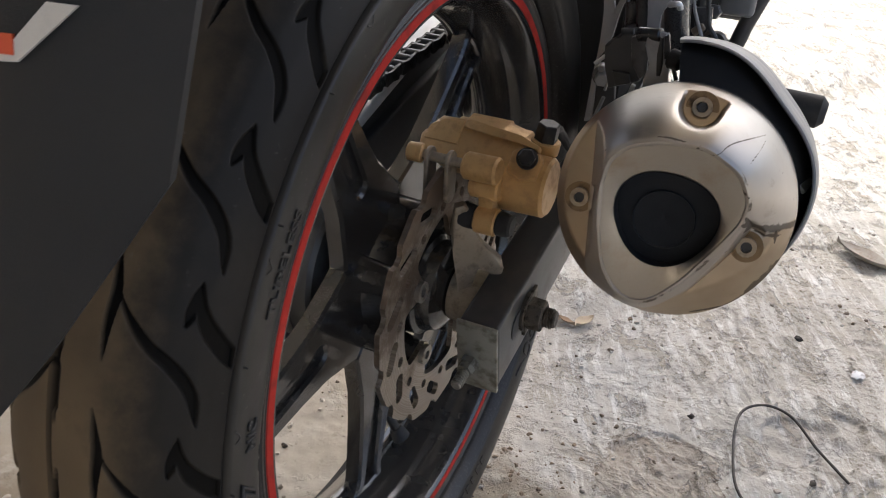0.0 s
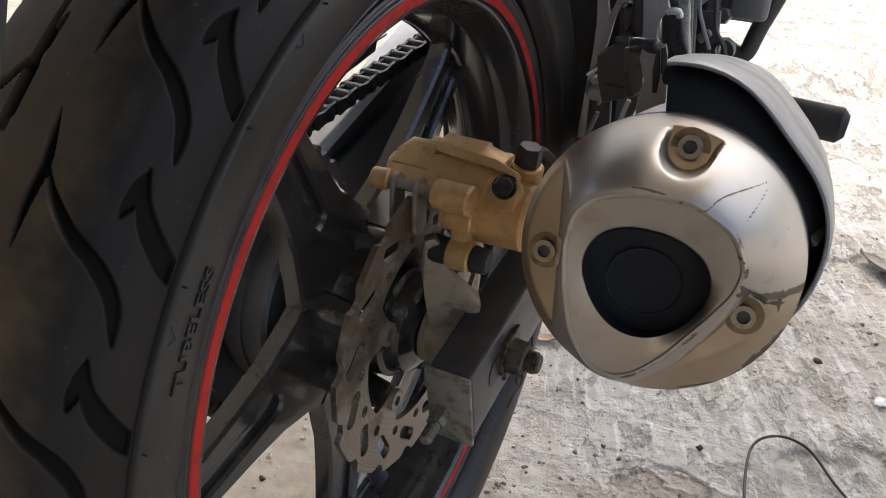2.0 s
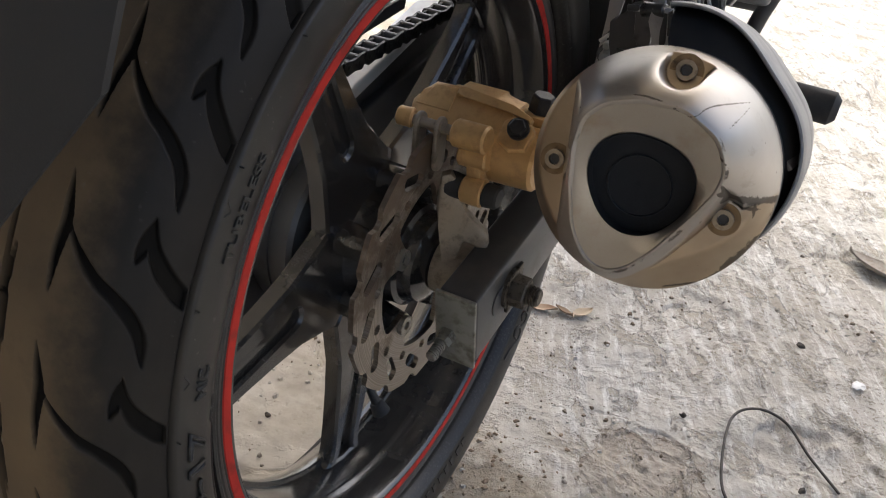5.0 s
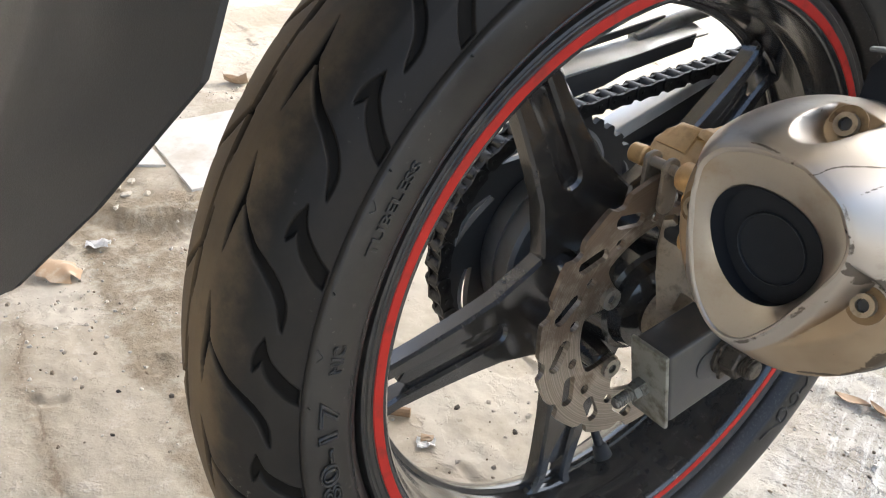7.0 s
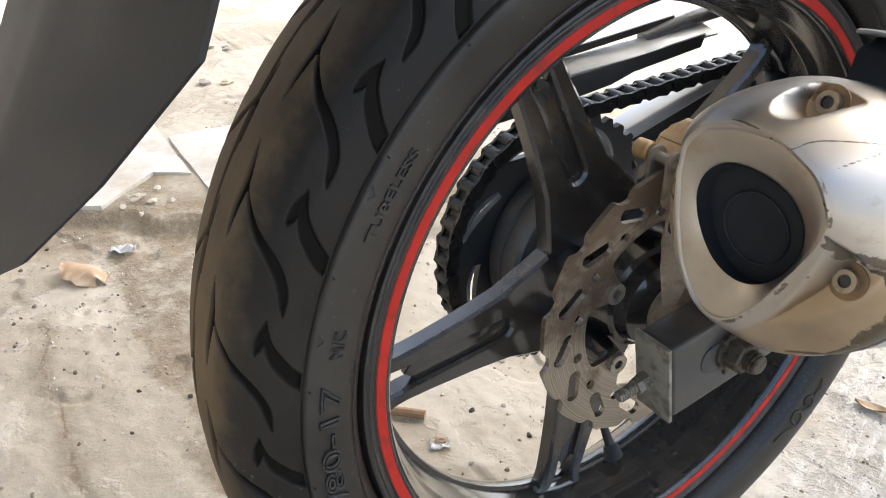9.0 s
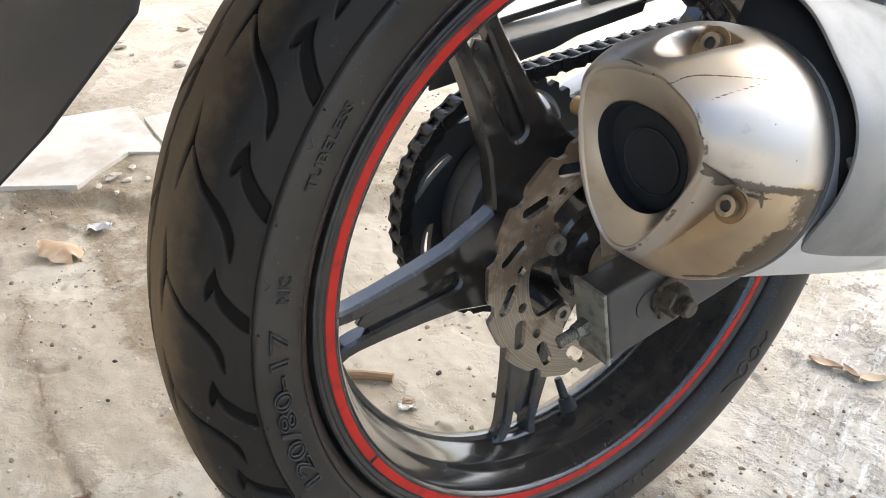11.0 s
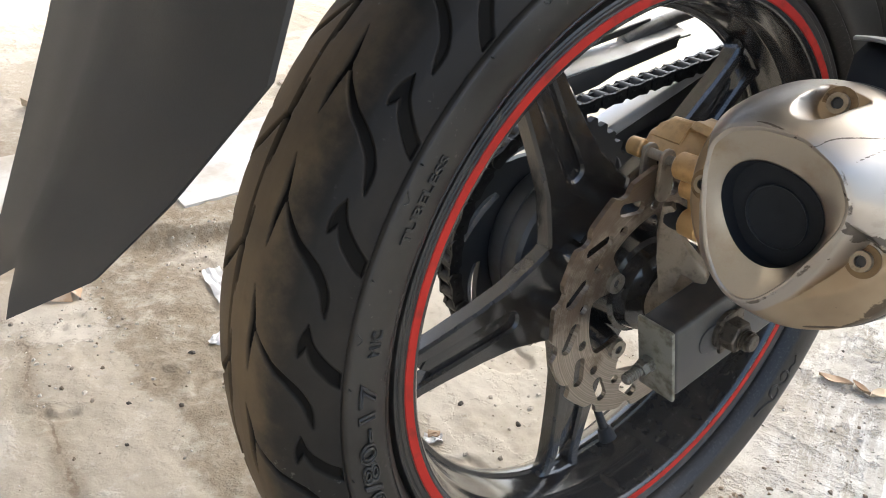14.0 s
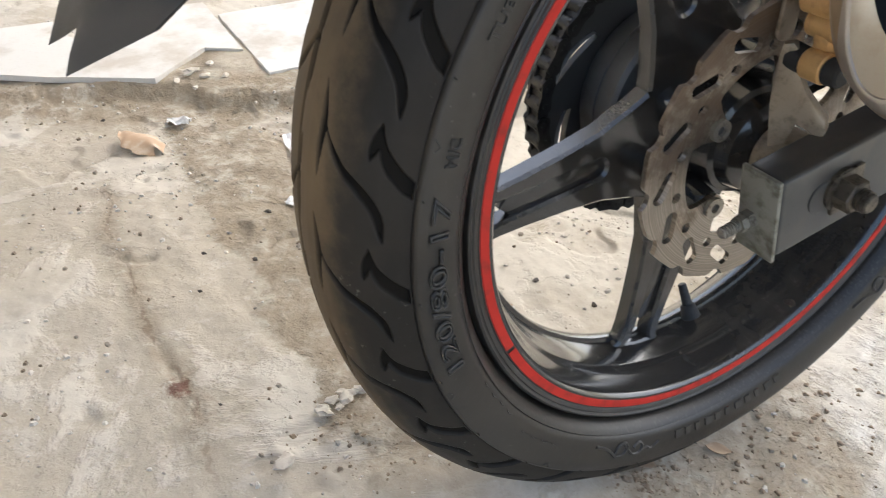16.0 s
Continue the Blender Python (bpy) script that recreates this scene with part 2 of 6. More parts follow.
cap_inner = worn("cap_brushed", (0.42, 0.385, 0.33), (0.33, 0.25, 0.155), 0.31, 1.0, scale=40, amount=0.5, bump=0.06)

# yard floor: broken cement screed under dust, greyer and scoured towards the open side
cement = material("yard_cement", (0.45, 0.43, 0.38), 0.85, spec=0.25)
n = Nodes(cement)
ax = n.axes()
warp = n.noise(1.6, 5.0, 0.6)
wob = n.math("MULTIPLY", n.math("SUBTRACT", n.noise(7.0, 7.0, 0.66), 0.5), 0.16)
side = n.math("ADD", n.math("ADD", ax[0], n.math("MULTIPLY", ax[1], 0.55)), n.math("MULTIPLY", n.math("SUBTRACT", warp, 0.5), 0.8))
open_side = n.ramp(side, -0.02, 0.25)
n1, n2, n3, n4 = n.noise(5.0, 9.0, 0.68), n.noise(22.0, 8.0, 0.68), n.noise(95.0, 6.0, 0.68), n.noise(430.0, 3.0, 0.6)
clump = n.ramp(n.noise(9.0, 5.0, 0.6), 0.42, 0.62)
turn = n.t.nodes.new("ShaderNodeMapping")
turn.inputs["Rotation"].default_value = (0, 0, radians(-24))
n.put(n.co, turn.inputs["Vector"])
streak = n.noise(15.0, 8.0, 0.74, co=turn.outputs["Vector"], stretch=(3.6, 0.42, 1.0))
flaky = n.noise(17.0, 9.0, 0.74, co=turn.outputs["Vector"], stretch=(1.15, 0.9, 1.0), distort=0.5)
plates = n.ramp(n.noise(3.0, 8.0, 0.64, distort=0.5), 0.475, 0.515)
# beige side
tan = n.mix(plates, (0.455, 0.402, 0.322), (0.560, 0.512, 0.432))
tan = n.mix(n.math("MULTIPLY", n.ramp(n1, 0.50, 0.62), 0.55), tan, (0.400, 0.349, 0.266))
tan = n.mix(n.math("MULTIPLY", n.ramp(n2, 0.54, 0.64), 0.45), tan, (0.579, 0.547, 0.465))
# brown earth: along the long crack, before the step of the slab and beside the tyre
crack = n.math("ABSOLUTE", n.math("ADD", n.math("ADD", ax[1], 0.374), n.math("MULTIPLY", wob, 0.55)))
crack = n.math("MULTIPLY", n.ramp(crack, 0.026, 0.006), n.math("MULTIPLY", n.ramp(ax[0], -0.78, -0.70), n.ramp(ax[0], -0.14, -0.24)))
step = n.math("ADD", n.math("SUBTRACT", n.math("MULTIPLY", ax[1], 0.45), ax[0]), wob)
step = n.math("MULTIPLY", n.ramp(step, 0.72, 0.80), n.ramp(step, 0.98, 0.86))
beside = n.math("ADD", ax[1], n.math("MULTIPLY", wob, 1.1))
beside = n.math("MULTIPLY", n.math("MULTIPLY", n.ramp(beside, -0.272, -0.256), n.ramp(beside, -0.07, -0.15)), n.ramp(ax[0], 0.05, -0.20))
by_tyre = n.t.nodes.new("ShaderNodeVectorMath")
by_tyre.operation = "DISTANCE"
n.put(n.co, by_tyre.inputs[0])
by_tyre.inputs[1].default_value = (0.020, 0.030, 0.0)
by_tyre = n.math("ADD", by_tyre.outputs["Value"], n.math("MULTIPLY", wob, 0.85))
by_tyre = n.ramp(by_tyre, 0.150, 0.105)
earth = n.math("MAXIMUM", n.math("MULTIPLY", crack, 0.65), n.math("MAXIMUM", n.math("MULTIPLY", step, 1.0), n.math("MAXIMUM", n.math("MULTIPLY", by_tyre, 0.8), n.math("MULTIPLY", beside, 0.95))))
place = n.t.nodes.new("ShaderNodeVectorMath")
place.operation = "LENGTH"
n.put(n.co, place.inputs[0])
earth = n.math("MULTIPLY", earth, n.ramp(n.math("ADD", place.outputs["Value"], wob), 1.9, 1.2))
earth = n.math("MULTIPLY", earth, n.ramp(n.math("ADD", n2, n.math("MULTIPLY", n3, 0.5)), 0.66, 0.92, 1.0, 0.30))
hair = n.math("ABSOLUTE", n.math("ADD", n.math("ADD", ax[1], 0.374), n.math("MULTIPLY", wob, 0.55)))
hair = n.math("MULTIPLY", n.math("MULTIPLY", n.ramp(hair, 0.0040, 0.0010), n.ramp(n.noise(13.0, 5.0, 0.6), 0.40, 0.52)), n.math("MULTIPLY", n.ramp(ax[0], -0.80, -0.70), n.ramp(ax[0], -0.12, -0.24)))
tan = n.mix(earth, tan, (0.305, 0.250, 0.180))
tan = n.mix(n.math("MULTIPLY", hair, 0.50), tan, (0.17, 0.125, 0.085))
spot = n.t.nodes.new("ShaderNodeVectorMath")
spot.operation = "DISTANCE"
n.put(n.co, spot.inputs[0])
spot.inputs[1].default_value = (-0.294, -0.376, 0.0)
rusty = n.math("ADD", spot.outputs["Value"], n.math("MULTIPLY", n.math("SUBTRACT", n3, 0.5), 0.05))
tan = n.mix(n.math("MULTIPLY", n.ramp(rusty, 0.016, 0.006), 0.85), tan, (0.143, 0.061, 0.040))
# grey side
grey = n.mix(n.ramp(n1, 0.40, 0.62), (0.510, 0.485, 0.432), (0.430, 0.398, 0.340))
grey = n.mix(n.math("MULTIPLY", n.ramp(streak, 0.47, 0.58), 0.60), grey, (0.600, 0.590, 0.550))
grey = n.mix(n.math("MULTIPLY", n.ramp(flaky, 0.555, 0.580), 0.60), grey, (0.330, 0.288, 0.228))
pits = n.math("MULTIPLY", n.ramp(n.noise(150.0, 3.0, 0.55), 0.585, 0.625), n.math("ADD", 0.30, n.math("MULTIPLY", clump, 0.70)))
grey = n.mix(n.math("MULTIPLY", pits, 0.70), grey, (0.235, 0.200, 0.155))
wash = n.noise(34.0, 7.0, 0.74, co=turn.outputs["Vector"], stretch=(2.4, 0.40, 1.0))
grey = n.mix(n.math("MULTIPLY", n.ramp(wash, 0.535, 0.605), 0.62), grey, (0.740, 0.730, 0.690))
grey = n.mix(n.math("MULTIPLY", n.ramp(n3, 0.57, 0.66), n.math("MULTIPLY", n.math("ADD", clump, 0.25), 0.6)), grey, (0.251, 0.223, 0.177))
bare = n.t.nodes.new("ShaderNodeVectorMath")
bare.operation = "DISTANCE"
n.put(n.co, bare.inputs[0])
bare.inputs[1].default_value = (0.178, 0.215, 0.0)
bare = n.math("ADD", bare.outputs["Value"], n.math("MULTIPLY", n.math("SUBTRACT", n2, 0.5), 0.09))
grey = n.mix(n.math("MULTIPLY", n.ramp(bare, 0.070, 0.064), 0.55), grey, (0.33, 0.275, 0.21))
# shadow and crack line of the ledge, painted dark round the bare patch
ledge_shade = n.math("MULTIPLY", n.ramp(n.math("ABSOLUTE", n.math("SUBTRACT", bare, 0.0675)), 0.0026, 0.0008), n.ramp(n.noise(40.0, 4.0), 0.40, 0.52))
grey = n.mix(n.math("MULTIPLY", ledge_shade, 0.85), grey, (0.14, 0.11, 0.08))
colour = n.mix(n.math("MULTIPLY", open_side, n.math("SUBTRACT", 1.0, by_tyre)), tan, grey)
fine = n.math("ADD", 0.25, n.math("MULTIPLY", clump, 0.55))
colour = n.mix(n.math("MULTIPLY", n.ramp(n3, 0.43, 0.30), fine), colour, (0.314, 0.271, 0.213))
colour = n.mix(n.math("MULTIPLY", n.ramp(n4, 0.66, 0.76), n.math("MULTIPLY", fine, 0.7)), colour, (0.190, 0.161, 0.128))
colour = n.mix(n.math("MULTIPLY", n.ramp(n4, 0.36, 0.26), 0.22), colour, (0.725, 0.712, 0.660))
n.color(colour)
n.rough(n.math("SUBTRACT", 0.92, n.math("MULTIPLY", n.math("MULTIPLY", open_side, n.ramp(streak, 0.50, 0.60)), 0.34)))
n.bump(n2, 0.24, 0.010)
n.bump(n.ramp(flaky, 0.535, 0.570, 1.0, 0.0), n.math("ADD", 0.05, n.math("MULTIPLY", open_side, 0.75)), 0.0038)
n.bump(pits, n.math("MULTIPLY", open_side, -0.55), 0.0022)
n.bump(n.ramp(n1, 0.51, 0.535, 1.0, 0.0), 0.35, 0.0035)
n.bump(n.ramp(n2, 0.62, 0.68, 1.0, 0.0), n.math("MULTIPLY", clump, 0.5), 0.0025)
rugged = n.math("MAXIMUM", n.math("MULTIPLY", earth, 0.95), n.math("MULTIPLY", n.math("ADD", open_side, n.math("SUBTRACT", 1.0, plates)), 0.36))
n.bump(n3, n.math("ADD", 0.07, n.math("MULTIPLY", rugged, 0.72)), 0.0065)
n.bump(n4, n.math("ADD", 0.04, n.math("MULTIPLY", rugged, 0.40)), 0.0016)
n.bump(plates, 0.42, 0.0030)

wall_paint = worn("wall_plaster", (0.50, 0.47, 0.42), (0.36, 0.32, 0.27), 0.9, amount=0.5, scale=2.0, fine=60, bump=0.3)
tile_white = worn("tile_white", (0.66, 0.635, 0.59), (0.46, 0.40, 0.32), 0.34, amount=0.8, scale=9, fine=180, bump=0.05)
leaf_brown = worn("leaf_brown", (0.40, 0.285, 0.185), (0.56, 0.45, 0.33), 0.7, amount=0.8, scale=60)
leaf_pale = worn("leaf_pale", (0.60, 0.50, 0.36), (0.40, 0.30, 0.19), 0.7, amount=0.6, scale=60)
stone_grey = worn("stone_grey", (0.40, 0.36, 0.31), (0.25, 0.2, 0.15), 0.9, amount=0.7, scale=120, bump=0.6)
stone_dark = worn("stone_dark", (0.07, 0.06, 0.05), (0.16, 0.13, 0.1), 0.9, amount=0.5, scale=120, bump=0.6)
clod_brown = worn("clod_brown", (0.27, 0.205, 0.140), (0.36, 0.29, 0.21), 0.95, amount=0.7, scale=140, bump=0.7)
paper_white = worn("paper_white", (0.78, 0.78, 0.78), (0.55, 0.53, 0.5), 0.6, amount=0.4, scale=40)
wire_dark = worn("wire_dark", (0.055, 0.048, 0.042), (0.17, 0.15, 0.13), 0.6, 0.3, amount=0.5, scale=150)
wood_stick = worn("wood_stick", (0.33, 0.22, 0.13), (0.45, 0.34, 0.23), 0.8, amount=0.6, scale=90)
leaf_orange = worn("leaf_orange", (0.47, 0.325, 0.205), (0.62, 0.52, 0.40), 0.7, amount=0.8, scale=50)
grit_mix = worn("grit_mix", (0.42, 0.38, 0.32), (0.2, 0.16, 0.12), 0.9, amount=0.6, scale=90, bump=0.3)
n = Nodes(grit_mix)
pick = n.t.nodes.new("ShaderNodeNewGeometry").outputs["Random Per Island"]
n.color(n.mix(n.ramp(pick, 0.35, 0.9), (0.60, 0.56, 0.49), (0.20, 0.155, 0.11)))
stone_pale = worn("stone_pale", (0.58, 0.53, 0.45), (0.40, 0.34, 0.27), 0.9, amount=0.6, scale=150, bump=0.6)

# ---- mesh helpers ----
def bm_to_mesh(name, bm, mat, angle=35.0):
    bmesh.ops.recalc_face_normals(bm, faces=bm.faces)
    me = bpy.data.meshes.new(name)
    bm.to_mesh(me)
    bm.free()
    me.polygons.foreach_set("use_smooth", [True] * len(me.polygons))
    me.set_sharp_from_angle(angle=radians(angle))
    me.materials.append(mat)
    return me


def thing(name, bm, mat, label, category, group="", kind="", angle=35.0):
    return tagged(new(name, bm_to_mesh(name, bm, mat, angle)), label, category, group, kind)


def part(name, bm, mat, parent, label="", angle=35.0, kind=""):
    ob = new(name, bm if isinstance(bm, bpy.types.Mesh) else bm_to_mesh(name, bm, mat, angle))
    ob.parent = parent
    if parent == bike:
        ob.location = AXLE
    return tagged(ob, label, kind=kind)


def lathe(profile, seg=96, bm=None, centre=(0, 0, 0), a0=0.0, a1=360.0, close=False):
    """Turns rows of (x, r) about an axis along x."""
    bm = bm or bmesh.new()
    full = abs(a1 - a0) >= 360
    steps = seg if full else seg + 1
    rings = []
    for x, r in profile:
        rings.append([bm.verts.new((centre[0] + x, centre[1] + r * math.cos(radians(a0 + (a1 - a0) * k / seg)), centre[2] + r * math.sin(radians(a0 + (a1 - a0) * k / seg)))) for k in range(steps)])
    pairs = list(zip(rings, rings[1:])) + ([(rings[-1], rings[0])] if close else [])
    for a, b in pairs:
        for k in range(seg):
            j = (k + 1) % steps
            bm.faces.new((a[k], a[j], b[j], b[k]))
    if close and not full:
        bm.faces.new([r[0] for r in rings]), bm.faces.new([r[-1] for r in reversed(rings)])
    return bm


def rod(p, q, r, r2=None, seg=20, bevel=0.0, bm=None, sides=None):
    """A round bar from p to q, or a bar with few sides, with softened ends."""
    bm = bm or bmesh.new()
    p, q = Vector(p), Vector(q)
    r2 = r if r2 is None else r2
    seg = sides or seg
    m = (q - p).to_track_quat("Z", "Y").to_matrix()
    length = (q - p).length
    rows = [(0, r - bevel), (bevel, r), (length - bevel, r2), (length, r2 - bevel)] if bevel else [(0, r), (length, r2)]
    rings = []
    for z, rad in rows:
        rings.append([bm.verts.new(p + m @ Vector((rad * math.cos(2 * math.pi * k / seg), rad * math.sin(2 * math.pi * k / seg), z))) for k in range(seg)])
    for a, b in zip(rings, rings[1:]):
        for k in range(seg):
            bm.faces.new((a[k], a[(k + 1) % seg], b[(k + 1) % seg], b[k]))
    bm.faces.new(rings[0][::-1]), bm.faces.new(rings[-1])
    return bm


def ring_bar(p, q, r_out, r_in, seg=28, bm=None):
    """A short open tube: a washer or a boss with a hole."""
    bm = bm or bmesh.new()
    p, q = Vector(p), Vector(q)
    m = (q - p).to_track_quat("Z", "Y").to_matrix()
    length = (q - p).length
    rings = []
    for z, rad in ((0, r_in), (0, r_out), (length, r_out), (length, r_in)):
        rings.append([bm.verts.new(p + m @ Vector((rad * math.cos(2 * math.pi * k / seg), rad * math.sin(2 * math.pi * k / seg), z))) for k in range(seg)])
    for i in range(4):
        a, b = rings[i], rings[(i + 1) % 4]
        for k in range(seg):
            bm.faces.new((a[k], a[(k + 1) % seg], b[(k + 1) % seg], b[k]))
    return bm


def box(size, m, bevel=0.002, bm=None, segments=2):
    """A block of that size about the origin of m, with rounded edges."""
    bm = bm or bmesh.new()
    made = bmesh.ops.create_cube(bm, size=1.0, matrix=m @ Matrix.Diagonal((*size, 1)))
    if bevel:
        edges = list({e for v in made["verts"] for e in v.link_edges})
        bmesh.ops.bevel(bm, geom=edges, offset=bevel, segments=segments, affect="EDGES", profile=0.5)
    return bm


def prism(outline, depth, m, bevel=0.0, bm=None, segments=2):
    """An outline in the local xy plane, drawn out along local z from -depth/2 to depth/2."""
    bm = bm or bmesh.new()
    lo = [bm.verts.new(m @ Vector((x, y, -depth / 2))) for x, y in outline]
    hi = [bm.verts.new(m @ Vector((x, y, depth / 2))) for x, y in outline]
    faces = [bm.faces.new(lo[::-1]), bm.faces.new(hi)]
    k = len(outline)
    for i in range(k):
        bm.faces.new((lo[i], lo[(i + 1) % k], hi[(i + 1) % k], hi[i]))
    if bevel:
        edges = list({e for f in faces for e in f.edges})
        bmesh.ops.bevel(bm, geom=edges, offset=bevel, segments=segments, affect="EDGES", profile=0.5)
    return bm


def tube(points, r, seg=10, bm=None, smooth=6):
    """A round cable or bent bar along a smooth path through points."""
    bm = bm or bmesh.new()
    pts = [Vector(p) for p in points]
    path = []
    for i in range(len(pts) - 1):
        a, b, c, d = pts[max(i - 1, 0)], pts[i], pts[i + 1], pts[min(i + 2, len(pts) - 1)]
        for k in range(smooth):
            t = k / smooth
            path.append(0.5 * (2 * b + (c - a) * t + (2 * a - 5 * b + 4 * c - d) * t * t + (3 * b - a - 3 * c + d) * t ** 3))
    path.append(pts[-1])
    rings, up = [], Vector((0.3, 0.2, 1)).normalized()
    for i, p in enumerate(path):
        d = (path[min(i + 1, len(path) - 1)] - path[max(i - 1, 0)]).normalized()
        s = d.cross(up).normalized()
        up = s.cross(d)
        rings.append([bm.verts.new(p + r * (math.cos(2 * math.pi * k / seg) * s + math.sin(2 * math.pi * k / seg) * up)) for k in range(seg)])
    for a, b in zip(rings, rings[1:]):
        for k in range(seg):
            bm.faces.new((a[k], a[(k + 1) % seg], b[(k + 1) % seg], b[k]))
    bm.faces.new(rings[0][::-1]), bm.faces.new(rings[-1])
    return bm


def grid_mesh(name, points, mat, wrap=False, angle=40.0):
    """A sheet of quads through rows of points; wrap joins each row's ends."""
    a = np.asarray(points, dtype=float)
    rows, cols = a.shape[:2]
    i, j = np.meshgrid(np.arange(rows - 1), np.arange(cols if wrap else cols - 1), indexing="ij")
    k = (j + 1) % cols
    faces = np.stack([i * cols + j, i * cols + k, (i + 1) * cols + k, (i + 1) * cols + j], -1).reshape(-1, 4)
    me = bpy.data.meshes.new(name)
    me.from_pydata(a.reshape(-1, 3).tolist(), [], faces.tolist())
    me.update()
    me.polygons.foreach_set("use_smooth", [True] * len(me.polygons))
    me.set_sharp_from_angle(angle=radians(angle))
    me.materials.append(mat)
    return me


def smoothstep(x, lo, hi):
    t = np.clip((x - lo) / (hi - lo), 0, 1)
    return t * t * (3 - 2 * t)


def along(px, py, line):
    """Distance from points to a polyline, and how far along it (0 to 1) the nearest place is."""
    line = np.asarray(line, dtype=float)
    seg = np.linalg.norm(np.diff(line, axis=0), axis=1)
    start = np.concatenate([[0], np.cumsum(seg)])
    best, where = np.full(px.shape, 9.0), np.zeros(px.shape)
    for k in range(len(seg)):
        d = line[k + 1] - line[k]
        t = np.clip(((px - line[k][0]) * d[0] + (py - line[k][1]) * d[1]) / (d @ d), 0, 1)
        dist = np.hypot(px - line[k][0] - t * d[0], py - line[k][1] - t * d[1])
        near = dist < best
        best = np.where(near, dist, best)
        where = np.where(near, (start[k] + t * seg[k]) / start[-1], where)
    return best, where


# ---- the yard ----
def soft_noise(x, y, scale, seed):
    """Smooth random heights from a hashed lattice, about -1 to 1."""
    rng = np.random.RandomState(seed)
    table = rng.rand(256, 256) * 2 - 1
    u, v = x * scale, y * scale
    i, j = np.floor(u).astype(int), np.floor(v).astype(int)
    fu, fv = u - i, v - j
    fu, fv = fu * fu * (3 - 2 * fu), fv * fv * (3 - 2 * fv)
    g = lambda a, b: table[a % 256, b % 256]
    return (g(i, j) * (1 - fu) + g(i + 1, j) * fu) * (1 - fv) + (g(i, j + 1) * (1 - fu) + g(i + 1, j + 1) * fu) * fv


def floor_height(x, y):
    """The height of the broken screed at a place in the yard."""
    h = 0.0035 * soft_noise(x, y, 7, 3) + 0.0020 * soft_noise(x, y, 19, 4) + 0.0012 * soft_noise(x, y, 55, 5) + 0.0006 * soft_noise(x, y, 140, 6)
    # scales of screed that have lifted off
    flake = soft_noise(x + 0.03 * soft_noise(x, y, 14, 8), y, 6, 9) + 0.5 * soft_noise(x, y, 17, 10) + 0.25 * soft_noise(x, y, 48, 11)
    h -= 0.0045 * smoothstep(flake, 0.42, 0.50)
    # a scar beside the wheel where the top coat is gone
    wob = 0.014 * soft_noise(x, y, 30, 12) + 0.007 * soft_noise(x, y, 90, 13) + 0.003 * soft_noise(x, y, 210, 21)
    scar, _ = along(x, y, [(0.155, 0.245), (0.180, 0.250), (0.185, 0.20), (0.18, 0.15)])
    gone = smoothstep(0.042 + wob - scar, 0.0, 0.0022)
    h -= gone * (0.0024 + 0.0012 * soft_noise(x, y, 120, 22) + 0.0010 * soft_noise(x, y, 260, 23))
    # a ragged lip where a higher slab begins, with tile on it
    lip = (x + 0.93) + 0.55 * (y + 0.26) * -1.0
    lip = -(x + 0.905) + 0.62 * (y + 0.20) + 0.03 * soft_noise(x, y, 9, 14) + 0.012 * soft_noise(x, y, 33, 15)
    h += 0.020 * smoothstep(lip, 0.0, 0.045) * smoothstep(y, -0.55, -0.30)
    # a long crack
    dist, where = along(x + 0.008 * soft_noise(x, y, 22, 16), y + 0.010 * soft_noise(x, y, 18, 17), [(-0.74, -0.365), (-0.58, -0.377), (-0.46, -0.378), (-0.37, -0.370), (-0.29, -0.378), (-0.21, -0.362)])
    h -= 0.0032 * smoothstep(0.0040 + 0.006 * soft_noise(x, y, 26, 20) - dist, 0.0, 0.006) * smoothstep(soft_noise(x, y, 12, 18), -0.7, 0.2)
    h += 0.003 * smoothstep(-0.30 - 0.03 * soft_noise(x, y, 10, 19) - y, -0.012, 0.012) * smoothstep(-x, 0.0, 0.2)
    # flat under the tyre
    near = smoothstep(np.hypot(x + 0.04, y), 0.02, 0.09)
    return h * near


def build_ground():
    xs = np.concatenate([-1.6 - np.geomspace(60, 0.02, 40), np.arange(-1.6, 0.06, 0.0045), np.arange(0.06, 0.30, 0.0022), np.arange(0.30, 0.75, 0.0045), 0.75 + np.geomspace(0.02, 60, 40)])
    ys = np.concatenate([-0.75 - np.geomspace(60, 0.02, 40), np.arange(-0.75, 0.10, 0.0045), np.arange(0.10, 0.36, 0.0022), np.arange(0.36, 1.1, 0.0045), 1.1 + np.geomspace(0.02, 60, 40)])
    x, y = np.meshgrid(xs, ys, indexing="ij")
    fade = 1 - smoothstep(np.maximum(np.abs(x), np.abs(y)), 3.0, 6.0)
    z = floor_height(x, y) * fade
    tagged(new("ground", grid_mesh("ground", np.stack([x, y, z], -1), cement, angle=60)), "dusty broken cement yard floor with cracks and flaking screed", "ground", kind="structure")


def build_shelter():
    """The unseen roof and walls round the yard, behind and above the camera."""
    # assumed shapes: the slab's edges decide where sky and sun reach
    bm = box((4.2, 8.0, 0.16), pose(-0.5, -0.95, 2.95), 0.0)
    thing("ceiling", bm, wall_paint, "unseen plain grey plastered slab over the yard", "ceiling", kind="structure")
    bm = box((7.0, 0.2, 2.87), pose(-1.6, -4.95, 1.435), 0.0)
    thing("wall_south", bm, wall_paint, "unseen plain grey plastered wall behind the yard", "wall", kind="structure")
    bm = box((0.2, 5.9, 2.87), pose(-5.0, -1.9, 1.435), 0.0)
    thing("wall_west", bm, wall_paint, "unseen plain grey plastered wall beside the yard", "wall", kind="structure")


